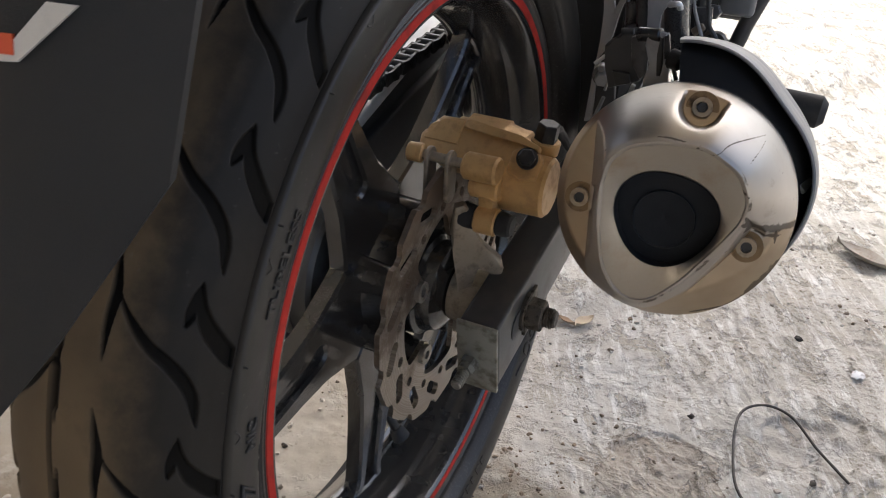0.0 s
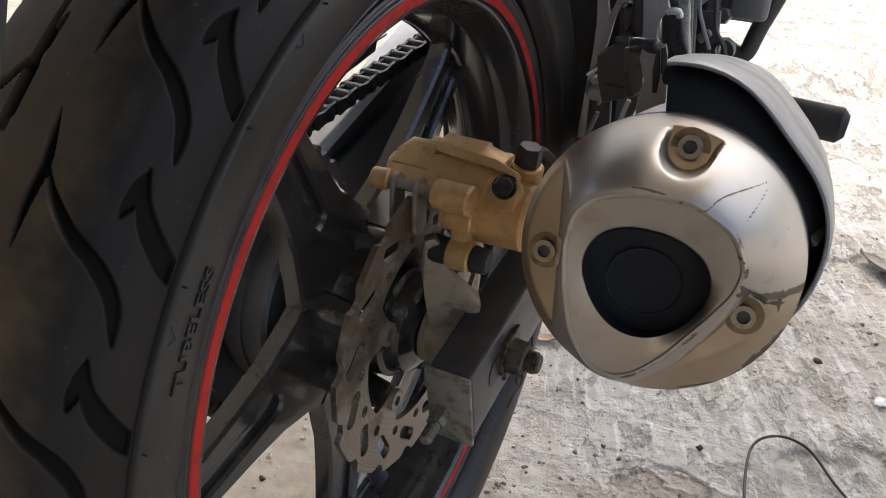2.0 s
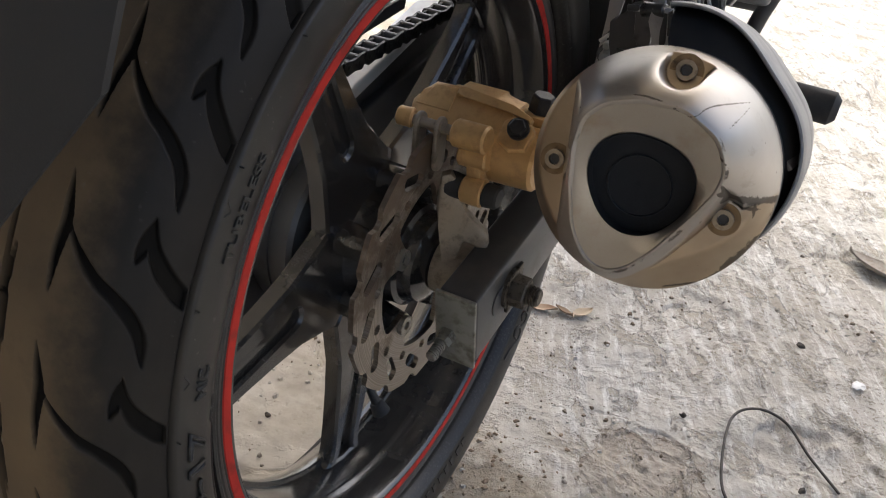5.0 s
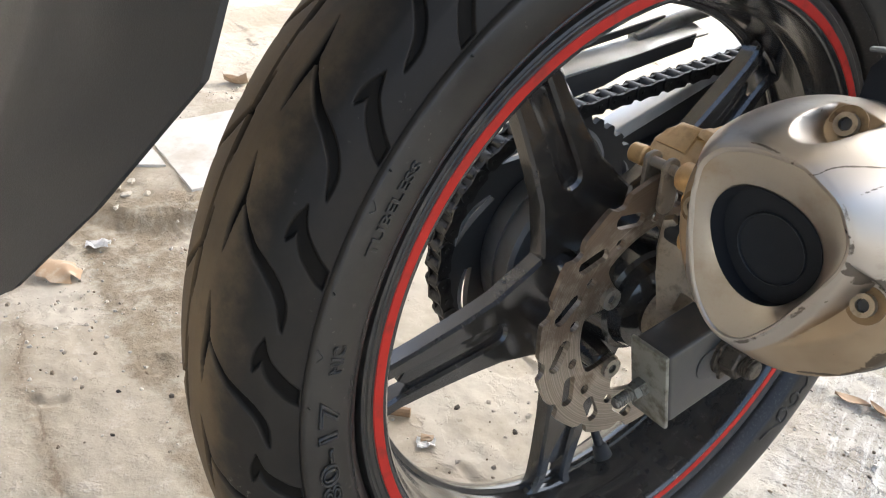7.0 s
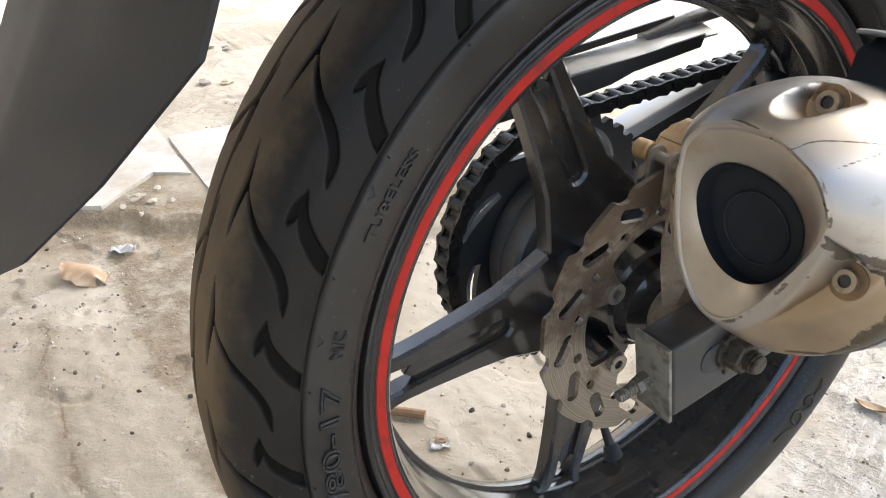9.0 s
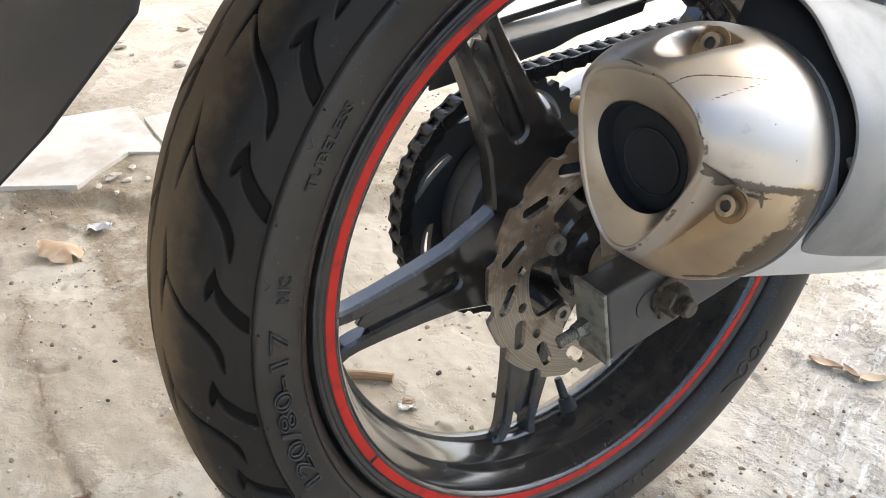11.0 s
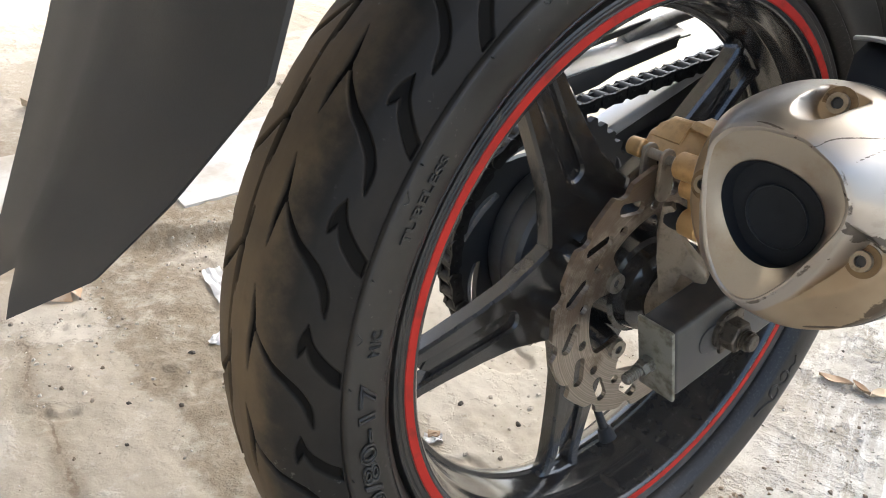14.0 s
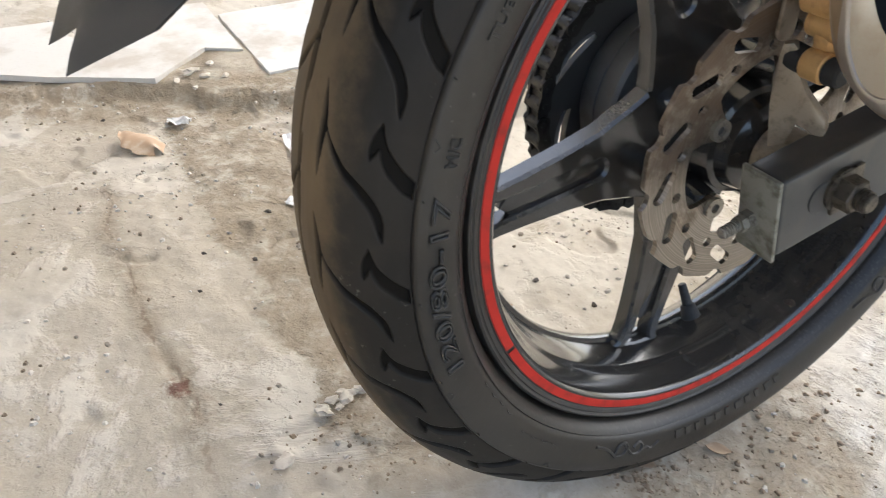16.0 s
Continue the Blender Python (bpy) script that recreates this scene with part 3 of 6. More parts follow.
def build_grit():
    """Crumbs of cement and grit strewn over the floor."""
    rng = np.random.RandomState(8)
    verts, faces = [], []
    count = 14000
    xs, ys = rng.uniform(-1.35, 0.6, count), rng.uniform(-0.62, 0.95, count)
    keep = (soft_noise(xs, ys, 6, 41) + 0.7 * soft_noise(xs, ys, 21, 42) + rng.uniform(-0.5, 0.5, count) + 0.5 * np.exp(-((xs - 0.08) ** 2 + (ys - 0.08) ** 2) / 0.03) > 0.05) & (np.hypot(xs + 0.04, ys) > 0.09)
    zs = floor_height(xs, ys)
    for x, y, z in zip(xs[keep], ys[keep], zs[keep]):
        s = 0.0008 + 0.0034 * rng.rand() ** 3.5
        ring = rng.uniform(0.6, 1.3, 5)
        base = len(verts)
        turn = rng.rand() * 6
        for k in range(5):
            a = turn + k * 1.2566
            verts.append((x + s * ring[k] * math.cos(a), y + s * ring[k] * math.sin(a), z - 0.0006))
        for k in range(5):
            a = turn + k * 1.2566
            verts.append((x + 0.6 * s * ring[k] * math.cos(a), y + 0.6 * s * ring[k] * math.sin(a), z + s * rng.uniform(0.4, 0.9)))
        faces += [(base + k, base + (k + 1) % 5, base + 5 + (k + 1) % 5, base + 5 + k) for k in range(5)]
        faces.append(tuple(base + 5 + k for k in range(5)))
    me = bpy.data.meshes.new("grit")
    me.from_pydata(verts, [], faces)
    me.materials.append(grit_mix)
    tagged(new("grit", me), "scattered pale and brown crumbs of cement grit", "grit", kind="stuff")


build_ground()
build_shelter()
build_grit()

# ---- the motorcycle: its own axes have the axle along x, ahead along y ----
AXLE = Vector((0.04, 0.0, 0.3135))
bike = new("motorcycle")
bike.matrix_world = pose(0, 0, 0.3135, 0, -1.03, 0) @ Matrix.Translation(-AXLE)
tagged(bike, "black sports motorcycle with red rim stripe parked on the yard floor", "motorcycle")
MID = -0.040  # the wheel's middle plane


def polar(r, a, x=0.0):
    return Vector((x, r * math.cos(radians(a)), r * math.sin(radians(a))))


# tyre
CROWN = [(0.0, 0.3170), (0.010, 0.3167), (0.020, 0.3150), (0.030, 0.3108), (0.038, 0.3050), (0.046, 0.2960), (0.0508, 0.2860), (0.0528, 0.2792)]
FLANK = [(0.0524, 0.2785), (0.0546, 0.2781), (0.0562, 0.2775), (0.0567, 0.2762), (0.0571, 0.2710), (0.0569, 0.2640), (0.0556, 0.2570), (0.0538, 0.2518), (0.0524, 0.2488), (0.0507, 0.2476), (0.0513, 0.2467), (0.0506, 0.2458), (0.0484, 0.2438), (0.0464, 0.2423), (0.0440, 0.2410), (0.0425, 0.2402), (0.0400, 0.2397), (0.0350, 0.2392), (0.0330, 0.2380), (0.0325, 0.2330)]
CROWN_LEFT = [(0.0, 0.3170), (0.010, 0.3165), (0.0245, 0.3142), (0.035, 0.3118), (0.045, 0.3088), (0.0545, 0.3050), (0.0600, 0.2990), (0.0640, 0.2900), (0.0655, 0.2780)]
PITCHES = 26


def tread_gap(theta, a, right):
    """How far inside a groove of the tread (metres, minus: outside) an angle and offset lie."""
    gap = np.full(theta.shape, -1.0)
    shift = 0.0 if right else 6.9
    for turn in (-360.0 / PITCHES, 0.0, 360.0 / PITCHES):
        s = (theta - shift + turn) * 0.00545
        for line, width in (
            ([(3.2, .0128), (4.4, .0155), (5.8, .0205), (7.7, .0292), (9.3, .0385), (11.6, .0450), (14.9, .0473)], 0.0027),
            ([(-0.1, .0092), (2.2, .0113), (4.1, .0127), (6.8, .0112), (9.8, .0112)], 0.0030),
            ([(1.7, .0428), (3.6, .0437), (5.4, .0462), (7.2, .0498), (9.0, .0530), (11.2, .0566)], 0.0025),
            ([(2.0, .0430), (4.0, .0420), (5.9, .0404)], 0.0021),
        ):
            fine = bezier_path([(p * 0.00545, q * 1.08) for p, q in line])
            d, w = along(s, a * 1.08, fine)
            gap = np.maximum(gap, width * np.sin(np.pi * np.clip(w, 0, 1)) ** 0.85 - d)
    return gap


def bezier_path(pts):
    """A smooth path through points, as a denser polyline."""
    pts = [np.array(p) for p in pts]
    out = []
    for i in range(len(pts) - 1):
        a, b, c, d = pts[max(i - 1, 0)], pts[i], pts[i + 1], pts[min(i + 2, len(pts) - 1)]
        for t in (0.0, 0.25, 0.5, 0.75):
            out.append(0.5 * (2 * b + (c - a) * t + (2 * a - 5 * b + 4 * c - d) * t * t + (3 * b - a - 3 * c + d) * t ** 3))
    return out + [pts[-1]]


def build_tyre():
    fl = np.array(FLANK)

    def crown(points, count):
        c = np.array(points)
        arc = np.concatenate([[0], np.cumsum(np.hypot(*np.diff(c, axis=0).T))])
        u = np.linspace(0, arc[-1], count)
        a, r = np.interp(u, arc, c[:, 0]), np.interp(u, arc, c[:, 1])
        for _ in range(count // 10):
            a[1:-1], r[1:-1] = (a[:-2] + 2 * a[1:-1] + a[2:]) / 4, (r[:-2] + 2 * r[1:-1] + r[2:]) / 4
        return a, r

    a, r = crown(CROWN, 120)
    la, lr = crown(CROWN_LEFT, 60)
    fa, fr = fl[:, 0], fl[:, 1]
    offs = np.concatenate([-fa[::-1] - 0.0117, -la[:0:-1], a, fa])
    rads = np.concatenate([fr[::-1], lr[:0:-1], r, fr])
    nrm = np.stack([np.gradient(offs), np.gradient(rads)], -1)
    nrm = np.stack([-nrm[:, 1], nrm[:, 0]], -1)
    nrm /= np.linalg.norm(nrm, axis=1, keepdims=True)
    nrm *= np.where((nrm[:, :1] * offs[:, None] * 0.3 + nrm[:, 1:] * (rads[:, None] - 0.27)) < 0, -1, 1)
    per = 114
    count = per * PITCHES
    step = 360.0 / count
    local = np.arange(per) * step
    tt, aa = np.meshgrid(local, offs, indexing="ij")
    rank = np.arange(len(offs))
    inner = ((rank >= len(fa)) & (rank < len(offs) - len(fa)))[None, :] & (aa < 0.0526) & (aa > -0.0650)

    def gap(t, a):
        return np.where(a > 0, tread_gap(t, np.abs(a), True), tread_gap(t, np.abs(a) * 0.84, False))

    f0 = gap(tt, aa)
    groove = smoothstep(f0, -0.0003, 0.0006) * inner
    cut = 0.0026 * groove
    line = np.exp(-((aa + 0.0165) / 0.0014) ** 4) * inner
    cut = np.maximum(cut, 0.0042 * line)
    groove = np.maximum(groove, line)
    order = np.argsort(offs)
    across = np.interp(aa, offs[order], np.arange(len(offs))[order])
    pick = lambda v: np.interp(across, np.arange(len(offs)), v)
    edge = (rank < len(fa)) | (rank >= len(offs) - len(fa))
    base_off = np.where(edge[None, :], offs[None, :], aa)
    base_rad = np.where(edge[None, :], rads[None, :], pick(rads))
    off = base_off - cut * np.where(edge[None, :], nrm[None, :, 0], pick(nrm[:, 0]))
    rad = base_rad - cut * np.where(edge[None, :], nrm[None, :, 1], pick(nrm[:, 1]))
    theta = (161.4 + (tt[None] + np.arange(PITCHES)[:, None, None] * 360.0 / PITCHES)).reshape(count, -1)
    off, rad = np.tile(off, (PITCHES, 1)), np.tile(rad, (PITCHES, 1))
    # flattened a little where it stands
    ang = np.radians(theta)
    pts = np.stack([MID + off, rad * np.cos(ang), np.maximum(rad * np.sin(ang), -0.3145)], -1)
    pts = np.concatenate([pts, pts[:1]], 0)
    me = grid_mesh("tyre", pts, rubber, angle=60)
    # 1 outside the grooves, 0 where their shade is painted
    unshaded_tread = np.tile(1 - groove, (PITCHES, 1))
    unshaded_tread = np.concatenate([unshaded_tread, unshaded_tread[:1]], 0)
    me.attributes.new("unshaded_tread", "FLOAT", "POINT").data.foreach_set("value", unshaded_tread.reshape(-1).astype(np.float32))
    return part("tyre", me, rubber, bike, "black tubeless rear tyre with flame-shaped grooves, dusty brown crown")


tyre = build_tyre()


def flank_x(r):
    fl = np.array(FLANK)
    return MID + float(np.interp(r, fl[::-1, 1], fl[::-1, 0]))


def lettering(text, a_from, a_to, r, height, raise_by=0.0007, outline=True):
    """Raised writing that bends round the flank, read clockwise, tops outward."""
    cu = bpy.data.curves.new("lettering", "FONT")
    cu.body, cu.size, cu.extrude, cu.bevel_depth, cu.resolution_u = text, 1.0, 0.03, 0.02, 3
    if outline:
        cu.fill_mode, cu.extrude, cu.bevel_depth, cu.bevel_resolution = "NONE", 0.0, 0.034, 1
    ob = bpy.data.objects.new("lettering", cu)
    scene.collection.objects.link(ob)
    me = bpy.data.meshes.new_from_object(ob.evaluated_get(bpy.context.evaluated_depsgraph_get()))
    bpy.data.objects.remove(ob)
    co = np.array([v.co[:] for v in me.vertices])
    lo, hi = co.min(0), co.max(0)
    u = (co[:, 0] - lo[0]) / (hi[0] - lo[0])
    v = (co[:, 1] - lo[1]) / (hi[1] - lo[1])
    w = (co[:, 2] - lo[2]) / (hi[2] - lo[2])
    ang = np.radians(a_from + (a_to - a_from) * u)
    rad = r + (v - 0.5) * height
    fl = np.array(FLANK)
    x = MID + np.interp(rad, fl[::-1, 1], fl[::-1, 0]) - 0.0004 + w * (raise_by + 0.0006)
    for vert, p in zip(me.vertices, np.stack([x, rad * np.cos(ang), rad * np.sin(ang)], -1)):
        vert.co = p
    me.materials.clear()
    me.materials.append(letter_rubber)
    return part("lettering", me, letter_rubber, tyre, "raised black rubber lettering")


lettering("TUBELESS", 152.2, 140.8, 0.2645, 0.0062, 0.0010, False)
lettering("M/C", 166.8, 163.2, 0.2635, 0.0082, 0.0011)
lettering("120/80-17", 198.0, 170.2, 0.2640, 0.0128, 0.0018)


def flank_mark(strokes, r0, a0, width=0.0011):
    """A raised figure on the flank from strokes in millimetres (along, outward)."""
    for line in strokes:
        pts = []
        for u, v in line:
            r = r0 + v * 0.001
            pts.append(polar(r, a0 + math.degrees(u * 0.001 / r0), flank_x(r)))
        part("raised_mark", tube(pts, width * 0.7, 6, None, 4), letter_rubber, tyre, "raised black rubber ornament")


# maker's ornaments, as plain swirls and bars
for a0 in (241.0, 309.0):
    flank_mark([[(0, -4), (9, -3), (18, 0), (26, 5), (34, 4), (38, -2), (34, -6), (27, -4), (25, 2)], [(33, -5), (40, 1), (46, 5), (53, 4), (55, -2), (50, -5), (45, -1)], [(52, 4), (60, 1), (66, 3), (74, -2)]], 0.2590, a0, 0.0021)
for k in range(11):
    a, wide = 261.6 + k * 2.55, 1.75 - 0.35 * (k % 3)
    r1, r2 = 0.2528, 0.2598
    bar = lathe([(flank_x(r1) - 0.0006, r1), (flank_x(r1) + 0.0011, r1 + 0.0004), (flank_x(r2) + 0.0011, r2 - 0.0004), (flank_x(r2) - 0.0006, r2)], 4, a0=a, a1=a + wide, close=True)
    part("raised_bar", bar, letter_rubber, tyre, "plain raised bar in place of a letter")
for a, r in ((205, .251), (208, .2515), (211, .251), (214, .252), (220, .257), (223, .2572), (226, .2568), (229, .257), (184, .2475), (186.5, .2475), (168, .2500), (170, .2503)):
    bm = tube([polar(r, a, flank_x(r)), polar(r + .001, a + 0.8, flank_x(r + .001)), polar(r, a + 1.6, flank_x(r))], 0.0006, 5, None, 2)
    part("raised_bar", bm, letter_rubber, tyre)

# wear marks and moulding pips on the shoulder
pip_mesh = bm_to_mesh("pip", rod((0, 0, 0), (0.0035, 0, 0), 0.0007, 0.0004, 6), letter_rubber)
for k in range(26):
    a = 143.0 + k * 13.85
    r = 0.2765
    pip = part("pip", pip_mesh, letter_rubber, tyre)
    pip.location = polar(r, a, flank_x(r) - 0.0010)
for a in (147.2, 164.4, 202.0, 231.0, 120.0):
    bm = tube([polar(.2762, a - .9, flank_x(.2762)), polar(.2725, a, flank_x(.2725)), polar(.2755, a + .6, flank_x(.2755))], 0.0006, 5, None, 3)
    part("raised_mark", bm, letter_rubber, tyre)

# rim
RIM = [(-0.0800, 0.2370), (-0.0825, 0.2360), (-0.0825, 0.2195), (-0.0812, 0.2165), (-0.0780, 0.2138), (-0.0720, 0.2080), (-0.0660, 0.2030), (-0.0620, 0.2004), (-0.0590, 0.1996), (-0.0552, 0.1996), (-0.0540, 0.2002), (-0.0530, 0.2034), (-0.0505, 0.2046), (-0.0380, 0.2062), (-0.0285, 0.2076),
       (-0.0262, 0.2080), (-0.0240, 0.2098), (-0.0180, 0.2112), (-0.0090, 0.2138), (-0.0030, 0.2157), (-0.0008, 0.2168), (0.0006, 0.2185), (0.0006, 0.2200)]
rim = part("rim", lathe(RIM, 192), rim_black, bike, "gloss black five-spoke alloy rim", 30)
part("rim_edge", lathe([(0.0006, 0.2200), (0.0008, 0.2276), (0.0003, 0.2283), (0.0010, 0.2291), (0.0017, 0.2314), (0.0011, 0.2322), (0.0014, 0.2330), (0.0026, 0.2342), (0.0020, 0.2358), (-0.0006, 0.2366), (-0.0120, 0.2368)], 192), rim_edge, rim, "dusty grey rim flange")
part("rim_stripe", lathe([(0.0006, 0.2203), (0.0012, 0.2208), (0.0014, 0.2238), (0.0014, 0.2266), (0.0008, 0.2271)], 200, a0=207.0, a1=566.2), stripe_red, rim, "red tape stripe round the rim")


def plate_with_holes(outer, holes, x0, x1, bevel=0.0, segments=2):
    """A flat plate in the yz plane between x0 and x1, with holes cut through, edges towards x1 softened."""
    bm = bmesh.new()
    loops = [outer] + holes
    edges = []
    for loop in loops:
        vs = [bm.verts.new((x1, y, z)) for y, z in loop]
        edges += [bm.edges.new((vs[i], vs[(i + 1) % len(vs)])) for i in range(len(vs))]
    bmesh.ops.triangle_fill(bm, use_beauty=True, use_dissolve=False, edges=edges, normal=(1, 0, 0))
    rim_edges = [e for e in bm.edges if len(e.link_faces) == 1]
    res = bmesh.ops.extrude_face_region(bm, geom=list(bm.faces))
    bmesh.ops.translate(bm, vec=(x0 - x1, 0, 0), verts=[v for v in res["geom"] if isinstance(v, bmesh.types.BMVert)])
    if bevel:
        bmesh.ops.bevel(bm, geom=[e for e in rim_edges if e.is_valid], offset=bevel, segments=segments, affect="EDGES", profile=0.4, clamp_overlap=True)
    return bm


def bezier(p, c, q, count):
    return [((1 - t) ** 2 * p[0] + 2 * t * (1 - t) * c[0] + t * t * q[0], (1 - t) ** 2 * p[1] + 2 * t * (1 - t) * c[1] + t * t * q[1]) for t in (k / count for k in range(count + 1))]


def spoke_outline():
    """One fifth of the casting: hub sector and a slotted spoke along the first axis."""
    a = radians(36.0)
    corner = (0.0740 * math.cos(a), 0.0740 * math.sin(a))
    side = bezier(corner, (0.0705, 0.0385), (0.086, 0.0338), 8) + [(0.100, 0.0288), (0.130, 0.0243), (0.165, 0.0209), (0.186, 0.0197), (0.195, 0.0205), (0.2000, 0.0226), (0.2030, 0.0254)]
    inner = [(0.040 * math.cos(t), 0.040 * math.sin(t)) for t in (radians(-36 + 9 * k) for k in range(9))]
    tip = [(0.2050, 0.020), (0.2060, 0.0), (0.2050, -0.020)]
    outer = inner + side + tip + [(u, -v) for u, v in reversed(side)]
    slot_side = bezier((0.0960, 0.0), (0.0960, 0.0070), (0.104, 0.0075), 5) + [(0.130, 0.0078), (0.165, 0.0080), (0.186, 0.0080), (0.196, 0.0092), (0.2010, 0.0118)]
    hole = slot_side + [(0.2030, 0.0)] + [(u, -v) for u, v in reversed(slot_side[1:])]
    return outer, hole


SPOKES = [115.8, 187.8, 259.8, 331.8, 43.8]
outer, hole = spoke_outline()
spoke_mesh = bm_to_mesh("spoke", plate_with_holes(outer, [hole], -0.0590, -0.0450, 0.0046, 1), rim_black, 20)
for a in SPOKES:
    spoke = part("spoke", spoke_mesh, rim_black, rim, "gloss black twin-rib spoke")
    spoke.rotation_euler = (radians(a), 0, 0)

web = prism([(0.090, -0.0095), (0.172, -0.0098), (0.182, 0.0), (0.172, 0.0098), (0.090, 0.0095)], 0.006, Matrix(((0, 0, 1, -0.0525), (1, 0, 0, 0), (0, 1, 0, 0), (0, 0, 0, 1))), 0.001)
web_mesh = bm_to_mesh("spoke_web", web, rim_black, 30)
for a in SPOKES:
    web = part("spoke_web", web_mesh, rim_black, rim)
    web.rotation_euler = (radians(a), 0, 0)
hub = part("hub", lathe([(-0.102, 0.0), (-0.102, 0.030), (-0.074, 0.048), (-0.070, 0.050), (-0.050, 0.050), (-0.046, 0.047), (-0.020, 0.041), (-0.008, 0.040), (-0.006, 0.036), (0.004, 0.033), (0.010, 0.024), (0.012, 0.0)], 72), rim_black, bike, "black wheel hub")
part("hub_drum", lathe([(-0.102, 0.030), (-0.100, 0.066), (-0.096, 0.070), (-0.077, 0.0725), (-0.0735, 0.070), (-0.0725, 0.060), (-0.0725, 0.046)], 72), hub_dark, hub, "dull grey cush-drive drum")
for k in range(5):
    a = 152.6 + 72 * k
    part("disc_mount", rod(polar(0.0500, a, -0.048), polar(0.0530, a, -0.0012), 0.014, 0.0095, 18, 0.001), rim_black, hub)

# valve
valve = part("valve", rod(polar(0.199, 277.3, -0.046), polar(0.1875, 277.3, -0.052), 0.0085, 0.0065, 18, 0.001), boot_rubber, bike, "black rubber tyre valve with cap")
part("valve_cap", rod(polar(0.1885, 277.3, -0.0515), polar(0.1700, 277.3, -0.0605), 0.0045, 0.0036, 14, 0.0006), bolt_black, valve)

# brake disc: waved edge, slots and holes
def disc_outline():
    pts = []
    for k in range(180):
        a = 2 * k
        ph = (a - 168.5) % 24.0 / 24.0
        r = 0.1063 - 0.0055 * smoothstep(np.array(ph), 0.60, 0.72) * (1 - smoothstep(np.array(ph), 0.86, 1.0)) - 0.0018 * math.sin(math.pi * ph)
        pts.append((a, float(r)))
    return pts


def slot(bm_list, r, a, length, width, turn):
    """A rounded slot as a loop of (y, z)."""
    c = polar(r, a)
    out = []
    for k in range(12):
        t = math.pi * 2 * k / 12
        u = (length / 2 - width / 2) * (1 if math.cos(t) >= 0 else -1) + width / 2 * math.cos(t)
        v = width / 2 * math.sin(t)
        d = radians(a + turn)
        out.append((c.y + u * math.cos(d) - v * math.sin(d), c.z + u * math.sin(d) + v * math.cos(d)))
    bm_list.append(out)


outer = [(r * math.cos(radians(a)), r * math.sin(radians(a))) for a, r in disc_outline()]
holes = []
inner = []
for k in range(120):
    a = 3 * k
    ph = ((a - 152.6 + 36) % 72 - 36)
    r = 0.0690 - 0.0250 * math.exp(-((ph / 11.5) ** 4))
    inner.append((r * math.cos(radians(a)), r * math.sin(radians(a))))
holes.append(inner)
for k in range(15):
    a = 168.5 + 24 * k
    slot(holes, 0.0868, a + 17.5, 0.0256, 0.0104, 57)
    slot(holes, 0.0766, a + 2.6, 0.0084, 0.0074, 57)
disc = part("brake_disc", plate_with_holes(outer, holes, -0.0010, 0.0030), disc_steel, bike, "waved steel brake disc with slots, browner towards its top", 25)
for k in range(5):
    a = 152.6 + 72 * k
    bolt = part("disc_bolt", ring_bar(polar(.0530, a, .0030), polar(.0530, a, .0066), .0078, .0036, 20), bolt_tan, disc, "socket-head disc bolt")
    part("bolt_socket", rod(polar(.0530, a, .0032), polar(.0530, a, .0046), .0037, None, 6), part_black, bolt)

# sprocket and chain on the far side
SPX = -0.119
teeth = []
for k in range(43 * 4):
    a = 360.0 * k / (43 * 4)
    tooth = 0.1040 if k % 4 in (1, 2) else 0.0990
    teeth.append((tooth * math.cos(radians(a)), tooth * math.sin(radians(a))))
cuts = []
def crescent(a0, inner, outer):
    """A swept slot of the sprocket: from its wide outer end at a0 back to a narrow tip."""
    rows = [(t, 0.0920 - 0.0150 * (t / 30.0) ** 1.25, 0.0042 * math.sin(math.pi * min(1.0, 0.16 + 0.84 * (1 - t / 30.0))) ** 0.7 + 0.0006) for t in range(0, 31, 3)]
    far = [((r + outer * h) * math.cos(radians(a0 - t)), (r + outer * h) * math.sin(radians(a0 - t))) for t, r, h in rows]
    near = [((r + inner * h) * math.cos(radians(a0 - t)), (r + inner * h) * math.sin(radians(a0 - t))) for t, r, h in rows]
    return far + near[::-1]


for k in range(8):
    cuts.append(crescent(167.5 + 45 * k, -1.0, 1.0))
cuts.append([(0.030 * math.cos(radians(a)), 0.030 * math.sin(radians(a))) for a in range(0, 360, 12)])
sprocket = part("sprocket", plate_with_holes(teeth, cuts, SPX - 0.003, SPX + 0.003), part_black, bike, "dark steel rear sprocket with crescent slots", 25)
# light on the slot walls, put in as silver strips
for k in range(8):
    edge = prism(crescent(167.5 + 45 * k, 0.55, 1.25), 0.0075, Matrix(((0, 0, 1, SPX), (1, 0, 0, 0), (0, 1, 0, 0), (0, 0, 0, 1))))
    part("slot_lit_wall", edge, alloy_grey, sprocket, "silver strip for the lit wall of a sprocket slot")
carrier = part("carrier", lathe([(SPX + .003, .0), (SPX + .003, .066), (SPX + .010, .071), (-0.094, .072), (-0.092, .0)], 60), hub_dark, bike, "dark grey sprocket carrier")
for k in range(6):
    a = 140 + 60 * k
    part("sprocket_nut", rod(polar(.056, a, SPX + .002), polar(.056, a, SPX + .014), .009, None, 6), dirty_steel, sprocket)

chain = new("chain")
chain.parent, chain.location = bike, AXLE
tagged(chain, "greasy dark roller chain")
PITCH = 0.0150
RCH = 0.1035
up_a, low_a = 93.0, 262.0  # where the runs leave the sprocket


